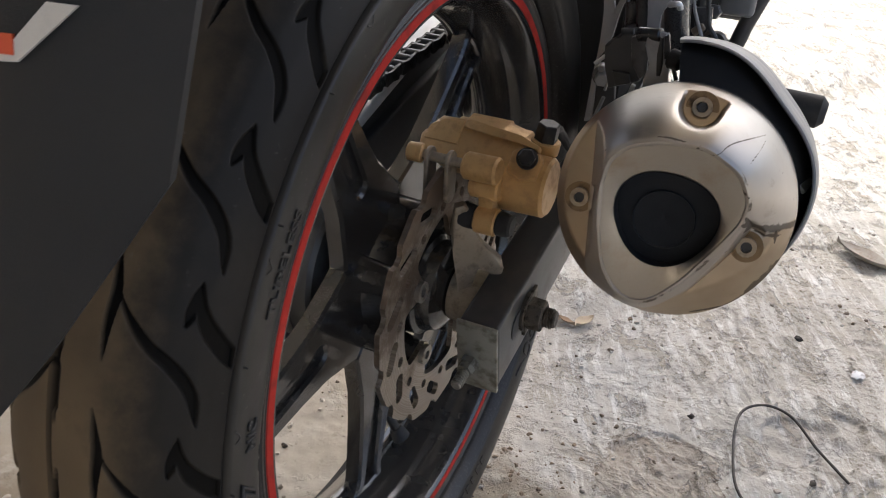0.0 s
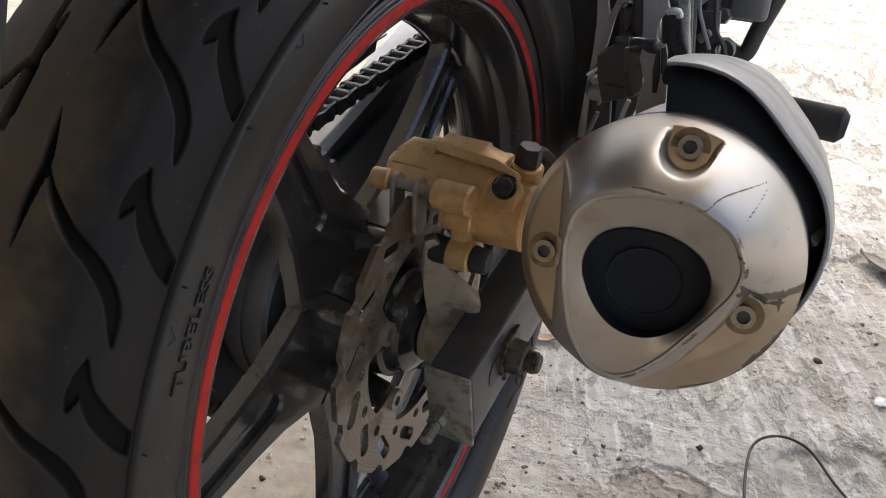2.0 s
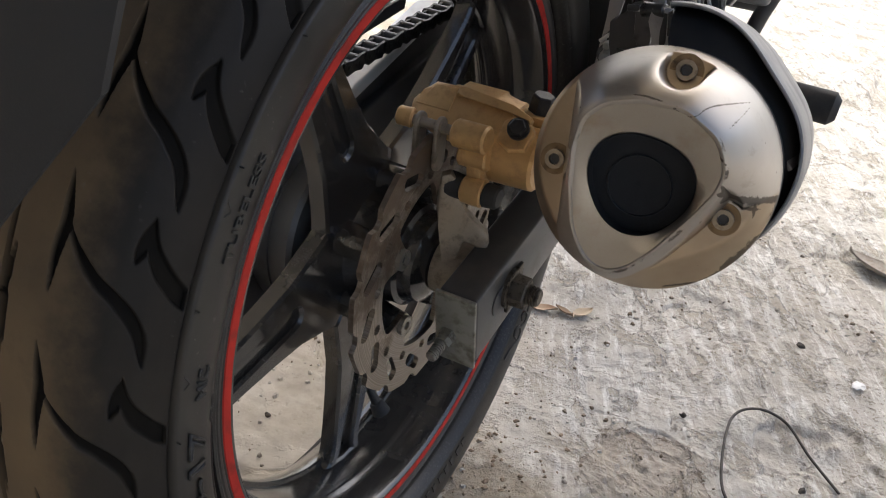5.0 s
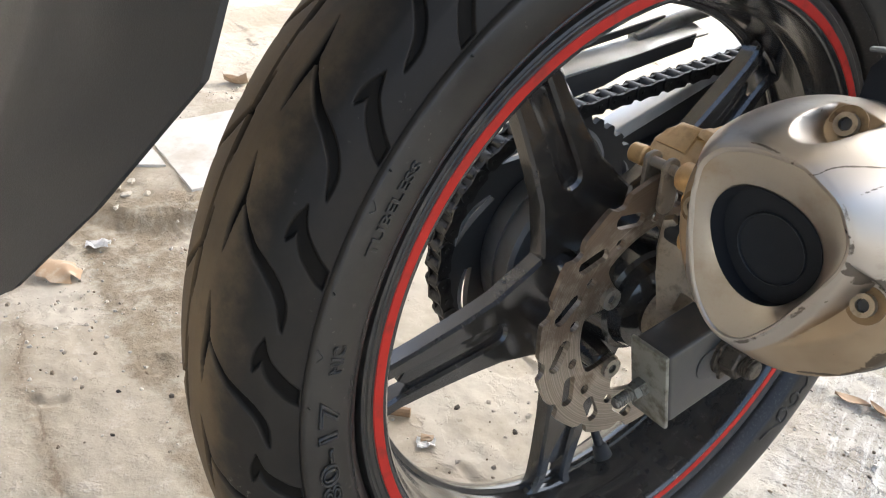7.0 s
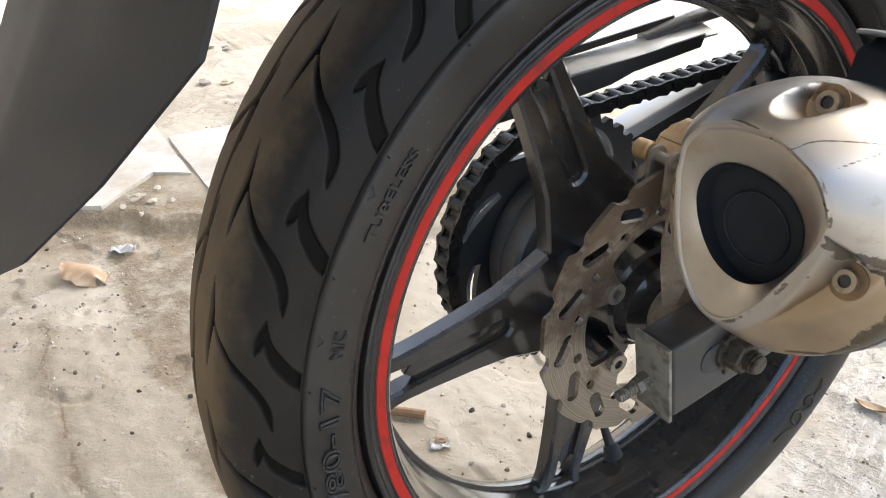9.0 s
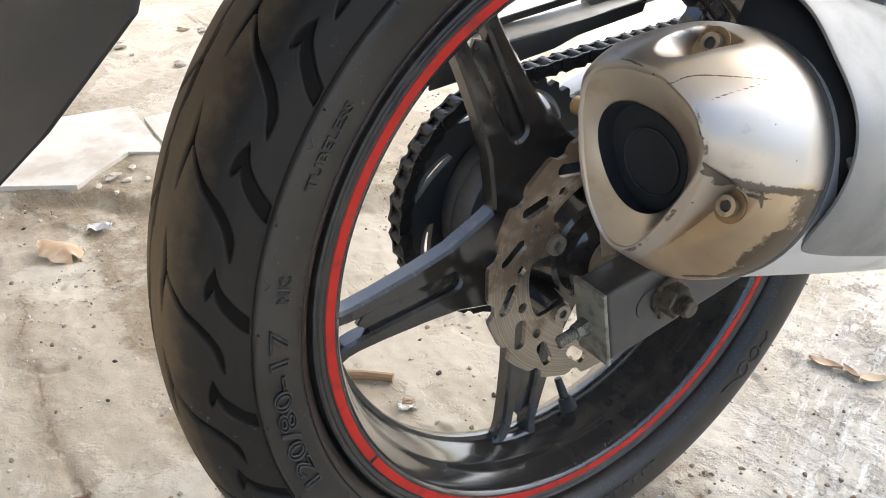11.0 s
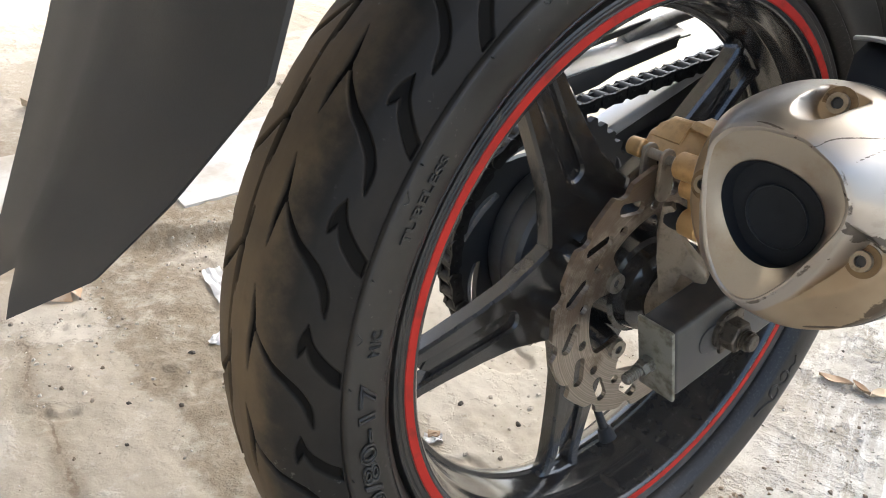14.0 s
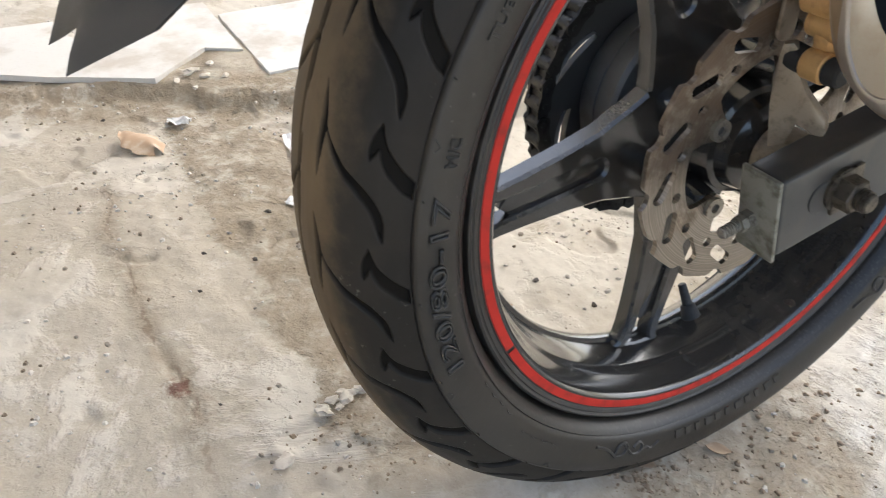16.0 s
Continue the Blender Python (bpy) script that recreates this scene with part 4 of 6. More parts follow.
def chain_points():
    pts = []
    p, d = polar(RCH, up_a), Vector((0, math.cos(radians(up_a - 90)), math.sin(radians(up_a - 90))))
    for k in range(24, 0, -1):
        pts.append(p + d * PITCH * k)
    step = math.degrees(PITCH / RCH)
    a = up_a
    while a < low_a:
        pts.append(polar(RCH, a))
        a += step
    q, e = polar(RCH, a), Vector((0, math.cos(radians(16)), math.sin(radians(16))))
    for k in range(0, 24):
        pts.append(q + e * PITCH * k)
    return [Vector((SPX, v.y, v.z)) for v in pts]


def link_mesh(wide):
    """Two waisted side plates, a roller between them and pin heads."""
    bm = bmesh.new()
    out = []
    for k in range(16):
        t = 2 * math.pi * k / 16
        c = math.cos(t)
        out.append((0.0075 * (1 if c > 0.01 else -1 if c < -0.01 else 0) + 0.0064 * c, (0.0066 if abs(c) > 0.2 else 0.0046) * math.sin(t)))
    half = 0.0078 if wide else 0.0058
    for s in (-1, 1):
        prism(out, 0.0026, Matrix(((0, 0, 1, s * half), (1, 0, 0, 0), (0, 1, 0, 0), (0, 0, 0, 1))), 0.0, bm)
    rod((-half, 0.0075, 0), (half, 0.0075, 0), 0.0062, None, 10, 0.0, bm)
    box((half * 1.9, 0.0150, 0.0050), Matrix.Identity(4), 0.0, bm)
    if wide:
        rod((-0.0100, 0.0075, 0), (0.0100, 0.0075, 0), 0.0022, None, 8, 0.0, bm)
        rod((-0.0100, -0.0075, 0), (0.0100, -0.0075, 0), 0.0022, None, 8, 0.0, bm)
    return bm_to_mesh("link", bm, chain_steel, 40)


links = (link_mesh(False), link_mesh(True))
cp = chain_points()
for k, (p, q) in enumerate(zip(cp, cp[1:])):
    ob = new("link", links[k % 2])
    ob.parent = chain
    ob.matrix_local = Matrix.Translation((p + q) / 2) @ Matrix.Rotation(math.atan2(q.z - p.z, q.y - p.y), 4, "X")

# swingarm: square tubes that rise 10 degrees towards the front
SLOPE = radians(10.0)
E1 = Vector((0, math.cos(SLOPE), math.sin(SLOPE)))
E2 = Vector((0, -math.sin(SLOPE), math.cos(SLOPE)))


def arm_frame(x, s, h):
    """Axes on the swingarm: x across, s along it from the axle, h above its middle line."""
    o = Vector((x, 0, -0.0015)) + E1 * s + E2 * h
    return Matrix(((1, 0, 0, o.x), (0, E1.y, E2.y, o.y), (0, E1.z, E2.z, o.z), (0, 0, 0, 1)))


def arm_point(x, s, h):
    return arm_frame(x, s, h).translation


swingarm = part("swingarm", box((0.029, 0.56, 0.0585), arm_frame(0.0525, 0.229, 0), 0.0028, None, 3), arm_grey, bike, "grey painted square-tube swingarm")
part("swingarm_tube", box((0.026, 0.58, 0.052), arm_frame(-0.147, 0.229, 0.0), 0.003, None, 3), part_black, swingarm, "black far-side swingarm tube")
part("brace_web", box((0.008, 0.30, 0.050), pose(-0.148, 0.190, 0.0650, 14.0, 0, 0), 0.002), part_black, swingarm)
part("arm_brace", box((0.026, 0.34, 0.0125), pose(-0.145, 0.170, 0.0880, 16.0, 0, 0), 0.003, None, 3), silver_body, swingarm, "bright silver bar beneath the chain")
plate = part("end_plate", box((0.0305, 0.0032, 0.0625), arm_frame(0.0525, -0.0535, -0.0005), 0.0009), plate_grey, swingarm, "zinc-grey chain adjuster end plate")
stud = part("adjuster_stud", rod(arm_point(0.0475, -0.053, -0.0065), arm_point(0.0475, -0.0800, -0.0065), 0.0038, 0.0036, 14, 0.0006), bolt_tan, plate, "dusty adjuster stud")
part("adjuster_nut", rod(arm_point(0.0475, -0.055, -0.0065), arm_point(0.0475, -0.0605, -0.0065), 0.0070, None, 6), stud_zinc, plate, "stained hexagon nut")
part("adjuster_nut", rod(arm_point(0.0475, -0.0605, -0.0065), arm_point(0.0475, -0.0655, -0.0065), 0.0064, 0.0060, 6), stud_zinc, plate, "stained hexagon nut")
for k in range(6):
    part("thread_ring", ring_bar(arm_point(0.0475, -0.0672 - 0.0020 * k, -0.0065), arm_point(0.0475, -0.0682 - 0.0020 * k, -0.0065), 0.0043, 0.0034, 14), stud_zinc, stud)


def oval(length, height, count=28):
    out = []
    for k in range(count):
        t = 2 * math.pi * k / count
        c = math.cos(t)
        out.append(((length - height) / 2 * (1 if c > 0 else -1) + height / 2 * c, height / 2 * math.sin(t)))
    return out


def side_frame(x, s, h):
    """Like arm_frame, with the local z pointing out to the side."""
    o = arm_point(x, s, h)
    return Matrix(((0, 0, 1, o.x), (E1.y, E2.y, 0, o.y), (E1.z, E2.z, 0, o.z), (0, 0, 0, 1)))


part("axle_slot", prism(oval(0.046, 0.0225), 0.0016, side_frame(0.0672, -0.004, 0.0015), 0.0004), part_black, swingarm, "dark axle slot")
axle = part("axle", rod((-0.165, 0, 0), (0.0915, 0, 0), 0.0070, 0.0066, 20, 0.0010), dirty_steel, bike, "rusty steel wheel axle")
part("washer", ring_bar((0.0672, 0, 0), (0.0702, 0, 0), 0.0150, 0.0065), dirty_steel, axle, "dirty washer")
part("axle_block", box((0.0030, 0.030, 0.026), side_frame(0.0695, 0.004, 0.0) @ pose(0, 0, 0, 0, 90, 0), 0.001), dirty_steel, axle)
part("axle_nut", rod((0.0702, 0, 0), (0.0825, 0, 0), 0.0122, 0.0118, None, 0.0012, None, 6), dirty_steel, axle, "rusty castle nut")
for k in range(3):
    part("thread_ring", ring_bar((0.0832 + 0.0022 * k, 0, 0), (0.0842 + 0.0022 * k, 0, 0), 0.0076, 0.006, 18), dirty_steel, axle)
# brake caliper
def slab(outline, x0, x1, bevel):
    """An outline in (y, z) drawn out across from x0 to x1, edges rounded."""
    return prism(outline, x1 - x0, Matrix(((0, 0, 1, (x0 + x1) / 2), (1, 0, 0, 0), (0, 1, 0, 0), (0, 0, 0, 1))), bevel, None, 3)


# its rear face leans forward; (across, up the face) from its lower edge
LEAN = Matrix(((1, 0, 0, 0), (0, 0.70, -0.714, 0.003), (0, 0.714, 0.70, 0.113), (0, 0, 0, 1)))


def face_slab(outline, low, high, bevel):
    """An outline on the leaning rear face, from low to high above it."""
    return prism(outline, high - low, LEAN @ Matrix.Translation((0, 0, (low + high) / 2)), bevel, None, 3)


caliper = part("caliper", face_slab([(-0.0250, -0.002), (-0.0262, 0.0075), (-0.0240, 0.0118), (-0.0190, 0.0132), (-0.0178, 0.0205), (-0.0145, 0.0245), (0.006, 0.0248), (0.046, 0.0205), (0.057, 0.0150), (0.058, -0.004), (0.030, -0.010), (-0.004, -0.010)], -0.020, 0.0, 0.0026), caliper_gold, bike, "gold-painted brake caliper, dusty")
part("caliper_face", face_slab([(-0.0225, 0.0045), (-0.0228, 0.0085), (-0.0170, 0.0105), (-0.0152, 0.0195), (-0.0125, 0.0222), (0.0035, 0.0226), (0.0035, 0.0045)], -0.001, 0.0012, 0.0009), caliper_gold, caliper)
part("caliper_rib", face_slab([(0.0050, 0.0165), (0.0050, 0.0232), (0.0090, 0.0242), (0.0470, 0.0205), (0.0620, 0.0150), (0.0620, 0.0105), (0.0450, 0.0155), (0.0100, 0.0178)], -0.004, 0.0040, 0.0012), caliper_gold, caliper, "thick cast rib along the caliper")
part("caliper_body", slab([(0.008, 0.098), (0.012, 0.1165), (0.019, 0.1225), (0.044, 0.1218), (0.052, 0.1150), (0.052, 0.100), (0.030, 0.096)], -0.012, 0.047, 0.003), caliper_gold, caliper)
part("caliper_lid", slab([(0.0165, 0.1222), (0.0180, 0.1258), (0.0430, 0.1266), (0.0460, 0.1222)], -0.001, 0.031, 0.0010), caliper_gold, caliper, "pale flat lid on top of the caliper")
part("lid_slope", prism([(0.028, 0.0), (0.030, 0.0036), (0.046, -0.0005), (0.044, -0.004)], 0.020, Matrix(((1, 0, 0, 0), (0, 0, -1, 0.030), (0, 1, 0, 0.1232), (0, 0, 0, 1))), 0.0008), caliper_gold, caliper)
part("bolt_seat", face_slab([(0.044, -0.006), (0.0440, 0.0085), (0.0480, 0.0125), (0.0640, 0.0105), (0.0670, 0.0050), (0.0655, -0.008), (0.0540, -0.011)], -0.016, 0.0022, 0.0016), caliper_gold, caliper)
part("piston_housing", rod((0.030, 0.0165, 0.0945), (0.0715, 0.0165, 0.0945), 0.0225, 0.0212, 40, 0.0022), caliper_gold, caliper, "round gold piston housing")
part("pin_boss", rod((0.0165, -0.0085, 0.1100), (0.0420, -0.0095, 0.1110), 0.0096, 0.0096, 28, 0.0016), caliper_gold, caliper)
part("lower_boss", rod((0.0210, -0.0050, 0.0955), (0.0430, -0.0055, 0.0960), 0.0088, 0.0088, 24, 0.0014), caliper_gold, caliper)
part("pin_boss", rod((-0.0265, -0.0110, 0.1120), (-0.0150, -0.0090, 0.1115), 0.0066, 0.0070, 22, 0.0012), caliper_gold, caliper)
part("slide_pin", rod((-0.018, -0.0090, 0.1110), (0.018, -0.0080, 0.1100), 0.0036, None, 16), bracket_cast, caliper, "steel slide pin")
ear = [(0.0078 * math.cos(radians(a)), 0.0078 * math.sin(radians(a)) + (0 if a < 180 else -0.024)) for a in range(0, 360, 20)]
for x in (-0.0107, 0.0050):
    part("pad_plate", prism(ear, 0.0034, Matrix(((0, 0, 1, x), (1, 0, 0, -0.0075), (0, 1, 0, 0.1095), (0, 0, 0, 1))), 0.001), bracket_cast, caliper, "grey brake pad back plate")
bolt = part("caliper_bolt", rod((0.0565, 0.003, 0.1190), (0.0585, -0.0050, 0.1245), 0.0060, None, None, 0.001, None, 6), bolt_black, caliper, "black hexagon bolt")
part("bolt_flange", rod((0.0560, 0.0055, 0.1172), (0.0567, 0.0015, 0.1202), 0.0074, None, 22), bolt_black, bolt)
part("banjo_bolt", rod((0.058, 0.034, 0.120), (0.060, 0.034, 0.1345), 0.0085, 0.0080, None, 0.001, None, 6), bolt_black, caliper, "black banjo bolt")
part("banjo_eye", rod((0.0575, 0.034, 0.112), (0.059, 0.034, 0.122), 0.0105, None, 24, 0.001), caliper_gold, caliper)
part("brake_hose", tube([(0.060, 0.036, 0.126), (0.060, 0.056, 0.122), (0.056, 0.085, 0.105), (0.052, 0.14, 0.075), (0.052, 0.24, 0.085)], 0.0034, 10), boot_rubber, bike, "black rubber brake hose")
part("guide_boss", rod((0.028, -0.010, 0.0725), (0.044, -0.010, 0.0725), 0.0100, 0.0100, 24, 0.0012), caliper_gold, caliper)
part("guide_lug", box((0.012, 0.016, 0.026), pose(0.034, -0.003, 0.0840, 12, 0, 0), 0.003), caliper_gold, caliper)
part("rubber_boot", rod((0.016, -0.010, 0.0725), (0.0285, -0.010, 0.0725), 0.0095, 0.0085, 20, 0.0015), boot_rubber, caliper, "black rubber boot")
part("rubber_boot", rod((0.0435, -0.010, 0.0725), (0.055, -0.010, 0.0725), 0.0088, 0.0080, 20, 0.0015), boot_rubber, caliper, "black rubber boot")
yoke = [(-0.006, 0.0815), (0.000, 0.0835), (0.005, 0.0795), (0.0050, 0.0700), (0.0075, 0.0605), (0.0140, 0.0535), (0.0300, 0.0390), (0.0318, 0.0320), (0.0305, 0.0250), (0.0225, 0.0265), (0.0145, 0.0345), (0.0108, 0.0330), (0.0092, 0.0180), (0.0085, 0.0020), (0.0030, -0.0040), (0.0005, 0.0040), (-0.0010, 0.0150), (-0.0055, 0.0420), (-0.0078, 0.0600)]
bracket = part("caliper_bracket", prism(yoke, 0.0095, Matrix(((0.88, 0, 0.47, 0.0185), (0.47, 0, -0.88, -0.0130), (0, 1, 0, 0), (0, 0, 0, 1))), 0.0022), bracket_cast, bike, "grey cast caliper bracket")
part("bracket_ring", ring_bar((0.0120, 0, 0), (0.0360, 0, 0), 0.0215, 0.0120, 32), bracket_cast, bracket)

# muffler: end cap, core, heat shield
AX = Vector((0.05, -0.950, 0.300)).normalized()  # out of the tail pipe
UX = Vector((1, 0, 0))
UX = (UX - AX * UX.dot(AX)).normalized()
VX = AX.cross(UX)
TAIL = Vector((0.1728, -0.1570, 0.1845))
CAP_R = 0.0555
BOLTS = []
for bx in ((0.1762, -0.1245, 0.2225), (0.2090, -0.1410, 0.1690), (0.1318, -0.1435, 0.1755)):
    v = Vector(bx) - TAIL
    BOLTS.append((math.degrees(math.atan2(v.dot(VX), v.dot(UX))), math.hypot(v.dot(VX), v.dot(UX)), v.dot(AX) - 0.003))


def tail_point(u, v, w):
    return TAIL + UX * u + VX * v + AX * w


MOUTH = [(0.0338, 0.0120), (0.0275, 0.0240), (0.0125, 0.0320), (-0.0050, 0.0315), (-0.0188, 0.0270), (-0.0262, 0.0190), (-0.0282, 0.0060), (-0.0270, -0.0120), (-0.0228, -0.0310), (-0.0155, -0.0435), (-0.0070, -0.0480), (0.0020, -0.0450), (0.0140, -0.0310), (0.0260, -0.0110), (0.0325, 0.0020)]


def round_outline(points, count, soft):
    """Distance from the axis to a closed outline, for even turns about it, with softened corners."""
    p = np.array(points + points[:1])
    out = []
    for k in range(count):
        d = np.array((math.cos(2 * math.pi * k / count), math.sin(2 * math.pi * k / count)))
        for a, b in zip(p, p[1:]):
            e = b - a
            den = d[0] * e[1] - d[1] * e[0] + 1e-12
            t, s = (a[0] * e[1] - a[1] * e[0]) / den, (a[0] * d[1] - a[1] * d[0]) / den
            if t > 0 and -1e-9 <= s <= 1:
                out.append(t)
                break
    out = np.array(out)
    for _ in range(soft):
        out = (np.roll(out, 1) + 2 * out + np.roll(out, -1)) / 4
    return out


def mouth_rise(u, v):
    """The mouth is cut upright, so that its upper lip stands out further, and turned a little aside."""
    return 0.0015 + 0.42 * v - 0.08 * u


BORE = (0.07, -0.04)  # how the upper bolt's bore leans, outwards and sideways


def build_cap():
    cols = 600
    phi = np.radians(360.0 * np.arange(cols) / cols)
    radii = round_outline(MOUTH, cols, 120)
    rt = radii[:, None]
    one = np.ones_like(rt)
    r0 = CAP_R * 0.992
    t = (np.arange(1, 65) / 64)[None, :]
    r = np.concatenate([CAP_R * f * one for f in (0.965, 0.985, 0.997, 1.0, 1.0, 0.998)] + [r0 + (rt + 0.0010 - r0) * (0.72 * t + 0.28 * t * t), rt + 0.0001, rt - 0.0009, rt - 0.0016], 1)
    lift = np.concatenate([0 * one] * 6 + [one * (1 - (1 - t) ** 1.25), one, one, one], 1)
    w = np.concatenate([v * one for v in (-0.0505, -0.0520, -0.0512, -0.0490, -0.0440, -0.0400)] + [one * (-0.0360 + 0.0355 * (1 - (1 - t) ** 1.25)), 0.0003 * one, 0.0001 * one, -0.0010 * one], 1)
    u, v = r * np.cos(phi)[:, None], r * np.sin(phi)[:, None]
    w = w + lift * mouth_rise(u, v)
    hollow = np.zeros_like(w)
    for k, (b, br, bw) in enumerate(BOLTS):
        c, s = math.cos(radians(b)), math.sin(radians(b))
        far, side = u * c + v * s, -u * s + v * c
        if k == 0:  # a round-ended bore, slanting outwards and open to the rim
            deep = (w - bw - 0.55 * (br - far)) / (1 + 0.55 * BORE[0])
            gone = smoothstep(w, -0.0435, -0.0405)
            far_in, side_in = far - BORE[0] * deep, side - BORE[1] * deep
            d = np.hypot(np.minimum(0.0, far_in - br), side_in) - 0.0088 - (0.18 - 0.15 * np.sign(side_in)) * np.maximum(0.0, far_in - br)
            sink = smoothstep(-d, -0.0010, 0.0008) * np.maximum(deep, 0.0) * gone + 0.0009 * np.exp(-(d / 0.0022) ** 2) * gone * (deep > 0.002) * (d > 0)
            hollow = np.maximum(hollow, smoothstep(-d, -0.0002, 0.0008) * gone * (deep > 0))
            far, side, w = far - BORE[0] * sink, side - BORE[1] * sink, w - sink
            u, v = far * c - side * s, far * s + side * c
            r = np.hypot(u, v)
            continue
        # a flat cut across the shoulder and a scoop round the bolt
        scoop = np.hypot(far - br, side) - (0.0098, 0.0084, 0.0080)[k]
        turn = radians((0, -50.0, 187.0)[k])
        bolt_far = br * math.cos(radians(b) - turn)
        flat = bolt_far - (0, 0.0005, 0.0050)[k] - (u * math.cos(turn) + v * math.sin(turn))
        d = np.minimum(flat, scoop)
        hollow = np.maximum(hollow, smoothstep(-flat, -0.0012, 0.0012) * smoothstep(r - rt, 0.0045, 0.0060) * (w > -0.0445))
        floor = bw + (0.45, 0.12, 0.12)[k] * (br - np.minimum(far, 0.056)) + np.maximum((4.0, 3.0, 3.0)[k] * np.maximum(d, 0.0), 4.5 * (rt + 0.0062 - r))
        diff = w - floor
        soft = (0.0032, 0.0018, 0.0018)[k]
        low = np.where(diff > soft, floor, np.where(diff < -soft, w, w - (diff + soft) ** 2 / (4 * soft)))
        w = np.where(w > -0.0445, np.maximum(low, -0.0470), w)
    grid = np.stack([np.array(TAIL[i]) + UX[i] * u + VX[i] * v + AX[i] * w for i in range(3)], -1)
    # where the plating is scraped through, as lines across the face (from the axis to the right and up)
    scraped = np.zeros_like(w)
    for path, wide in SCRAPES:
        dist, where = along(u, v, bezier_path(path))
        scraped = np.maximum(scraped, 1 - dist / (wide * 1.6 * (0.4 + np.sin(np.pi * where) ** 0.5)))
    span = ((np.degrees(phi) + 180) % 360 - 180)[:, None]
    torn = 0.55 + 0.45 * soft_noise(np.degrees(phi)[:, None] * 0.1 + 0 * r, 0 * r, 1.1, 34)
    lip = np.clip(1 - np.abs(r - rt - 0.0006) / 0.0016, 0, 1) * torn * smoothstep(span, -114, -104) * (1 - smoothstep(span, 50, 62)) * (1 - 0.85 * smoothstep(span, -32, -24) * (1 - smoothstep(span, -2, 6)))
    scraped = np.maximum(scraped, lip)
    return np.concatenate([grid, grid[:1]], 0), radii, (scraped, hollow)


SCRAPES = [
    ([(0.0097, 0.0289), (0.0166, 0.03), (0.0193, 0.0335), (0.0233, 0.0361), (0.0329, 0.0395)], 0.00026),
    ([(0.0298, 0.0286), (0.0321, 0.0333), (0.0337, 0.0381)], 0.00020),
    ([(-0.008, 0.0326), (-0.0026, 0.0332), (0.0039, 0.0326)], 0.00035),
    ([(0.0072, 0.0318), (0.0146, 0.0276), (0.0238, 0.0213), (0.0337, 0.0137)], 0.00055),
    ([(0.033, 0.002), (0.046, 0.0010), (0.057, 0.0035)], 0.0017),
    ([(0.0335, 0.0060), (0.0362, 0.0015), (0.0345, -0.0025)], 0.0011),
    ([(0.0385, -0.0020), (0.0440, -0.0030), (0.0500, -0.0022)], 0.0007),
    ([(0.0475, 0.0000), (0.0482, -0.0065)], 0.0006),
    ([(0.0530, -0.0150), (0.0490, -0.0250), (0.0420, -0.0340)], 0.0022),
    ([(0.0565, 0.006), (0.0545, -0.0165), (0.0440, -0.0345), (0.034, -0.0440)], 0.0018),
    ([(0.020, -0.0495), (0.034, -0.0430)], 0.0005),
]
cap_points, outlet_radii, cap_wear = build_cap()
muffler = part("muffler", lathe([(0.0, 0.046), (0.001, 0.0530), (0.008, 0.0538), (0.012, 0.0552), (0.12, 0.0580), (0.30, 0.0590), (0.34, 0.052), (0.37, 0.030), (0.38, 0.0)], 96), silver_body, bike, "satin silver muffler body")
for v in muffler.data.vertices:
    v.co = tail_point(v.co.y, v.co.z, -0.046 - v.co.x)
cap_mesh = grid_mesh("end_cap", cap_points, cap_chrome, angle=45)
for label, values in zip(("scraped", "hollow"), cap_wear):
    values = np.concatenate([values, values[:1]], 0)
    cap_mesh.attributes.new(label, "FLOAT", "POINT").data.foreach_set("value", values.reshape(-1).astype(np.float32))
end_cap = part("end_cap", cap_mesh, cap_chrome, muffler, "plated muffler end cap, scraped and yellowed")
HOLE = [(0.0010 + 0.0223 * math.cos(radians(a)) * (1 + 0.05 * math.cos(radians(3 * (a - 25)))), 0.0223 * math.sin(radians(a)) * (1 + 0.05 * math.cos(radians(3 * (a - 25)))) - 0.0038) for a in range(0, 360, 8)]
hole_radii = round_outline(HOLE, 600, 20)


def mouth_sheet(rows):
    """A sheet round the tail pipe through rows of (share of the way from lip to hole, depth below the mouth's plane)."""
    sheet = []
    for j in range(601):
        a = radians(360.0 * j / 600)
        lip, inner = float(outlet_radii[j % 600]) - 0.0014, float(hole_radii[j % 600])
        col = []
        for f, depth in rows:
            rr = lip + (inner - lip) * f
            u, v = rr * math.cos(a), rr * math.sin(a)
            col.append(tuple(tail_point(u, v, mouth_rise(u, v) - depth)))
        sheet.append(col)
    return np.array(sheet)


part("outlet_funnel", grid_mesh("outlet_funnel", mouth_sheet([(k / 9, 0.0008 + 0.0042 * (k / 9) ** 1.3) for k in range(10)]), cap_inner), cap_inner, end_cap, "brushed metal outlet funnel")


def tail_lathe(profile, seg=64):
    """Rows of (depth into the pipe, radius) turned about the tail pipe."""
    bm = lathe([(0, 0.001)] * 0 + profile, seg)
    for v in bm.verts:
        v.co = tail_point(v.co.y, v.co.z, -v.co.x)
    return bm


part("outlet_sleeve", grid_mesh("outlet_sleeve", mouth_sheet([(0.985, 0.0053), (0.990, 0.0043), (1.01, 0.0050), (1.02, 0.0160)]), pipe_black), pipe_black, end_cap, "sooty black outlet")


def mouth_ring(rows, drop, seg=72):
    """Rows of (radius, depth below the mouth's plane) turned about a point a little under the axis."""
    sheet = []
    for j in range(seg + 1):
        a = 2 * math.pi * j / seg
        sheet.append([tuple(tail_point(r * math.cos(a), r * math.sin(a) - drop, mouth_rise(r * math.cos(a), r * math.sin(a) - drop) - depth)) for r, depth in rows])
    return np.array(sheet)


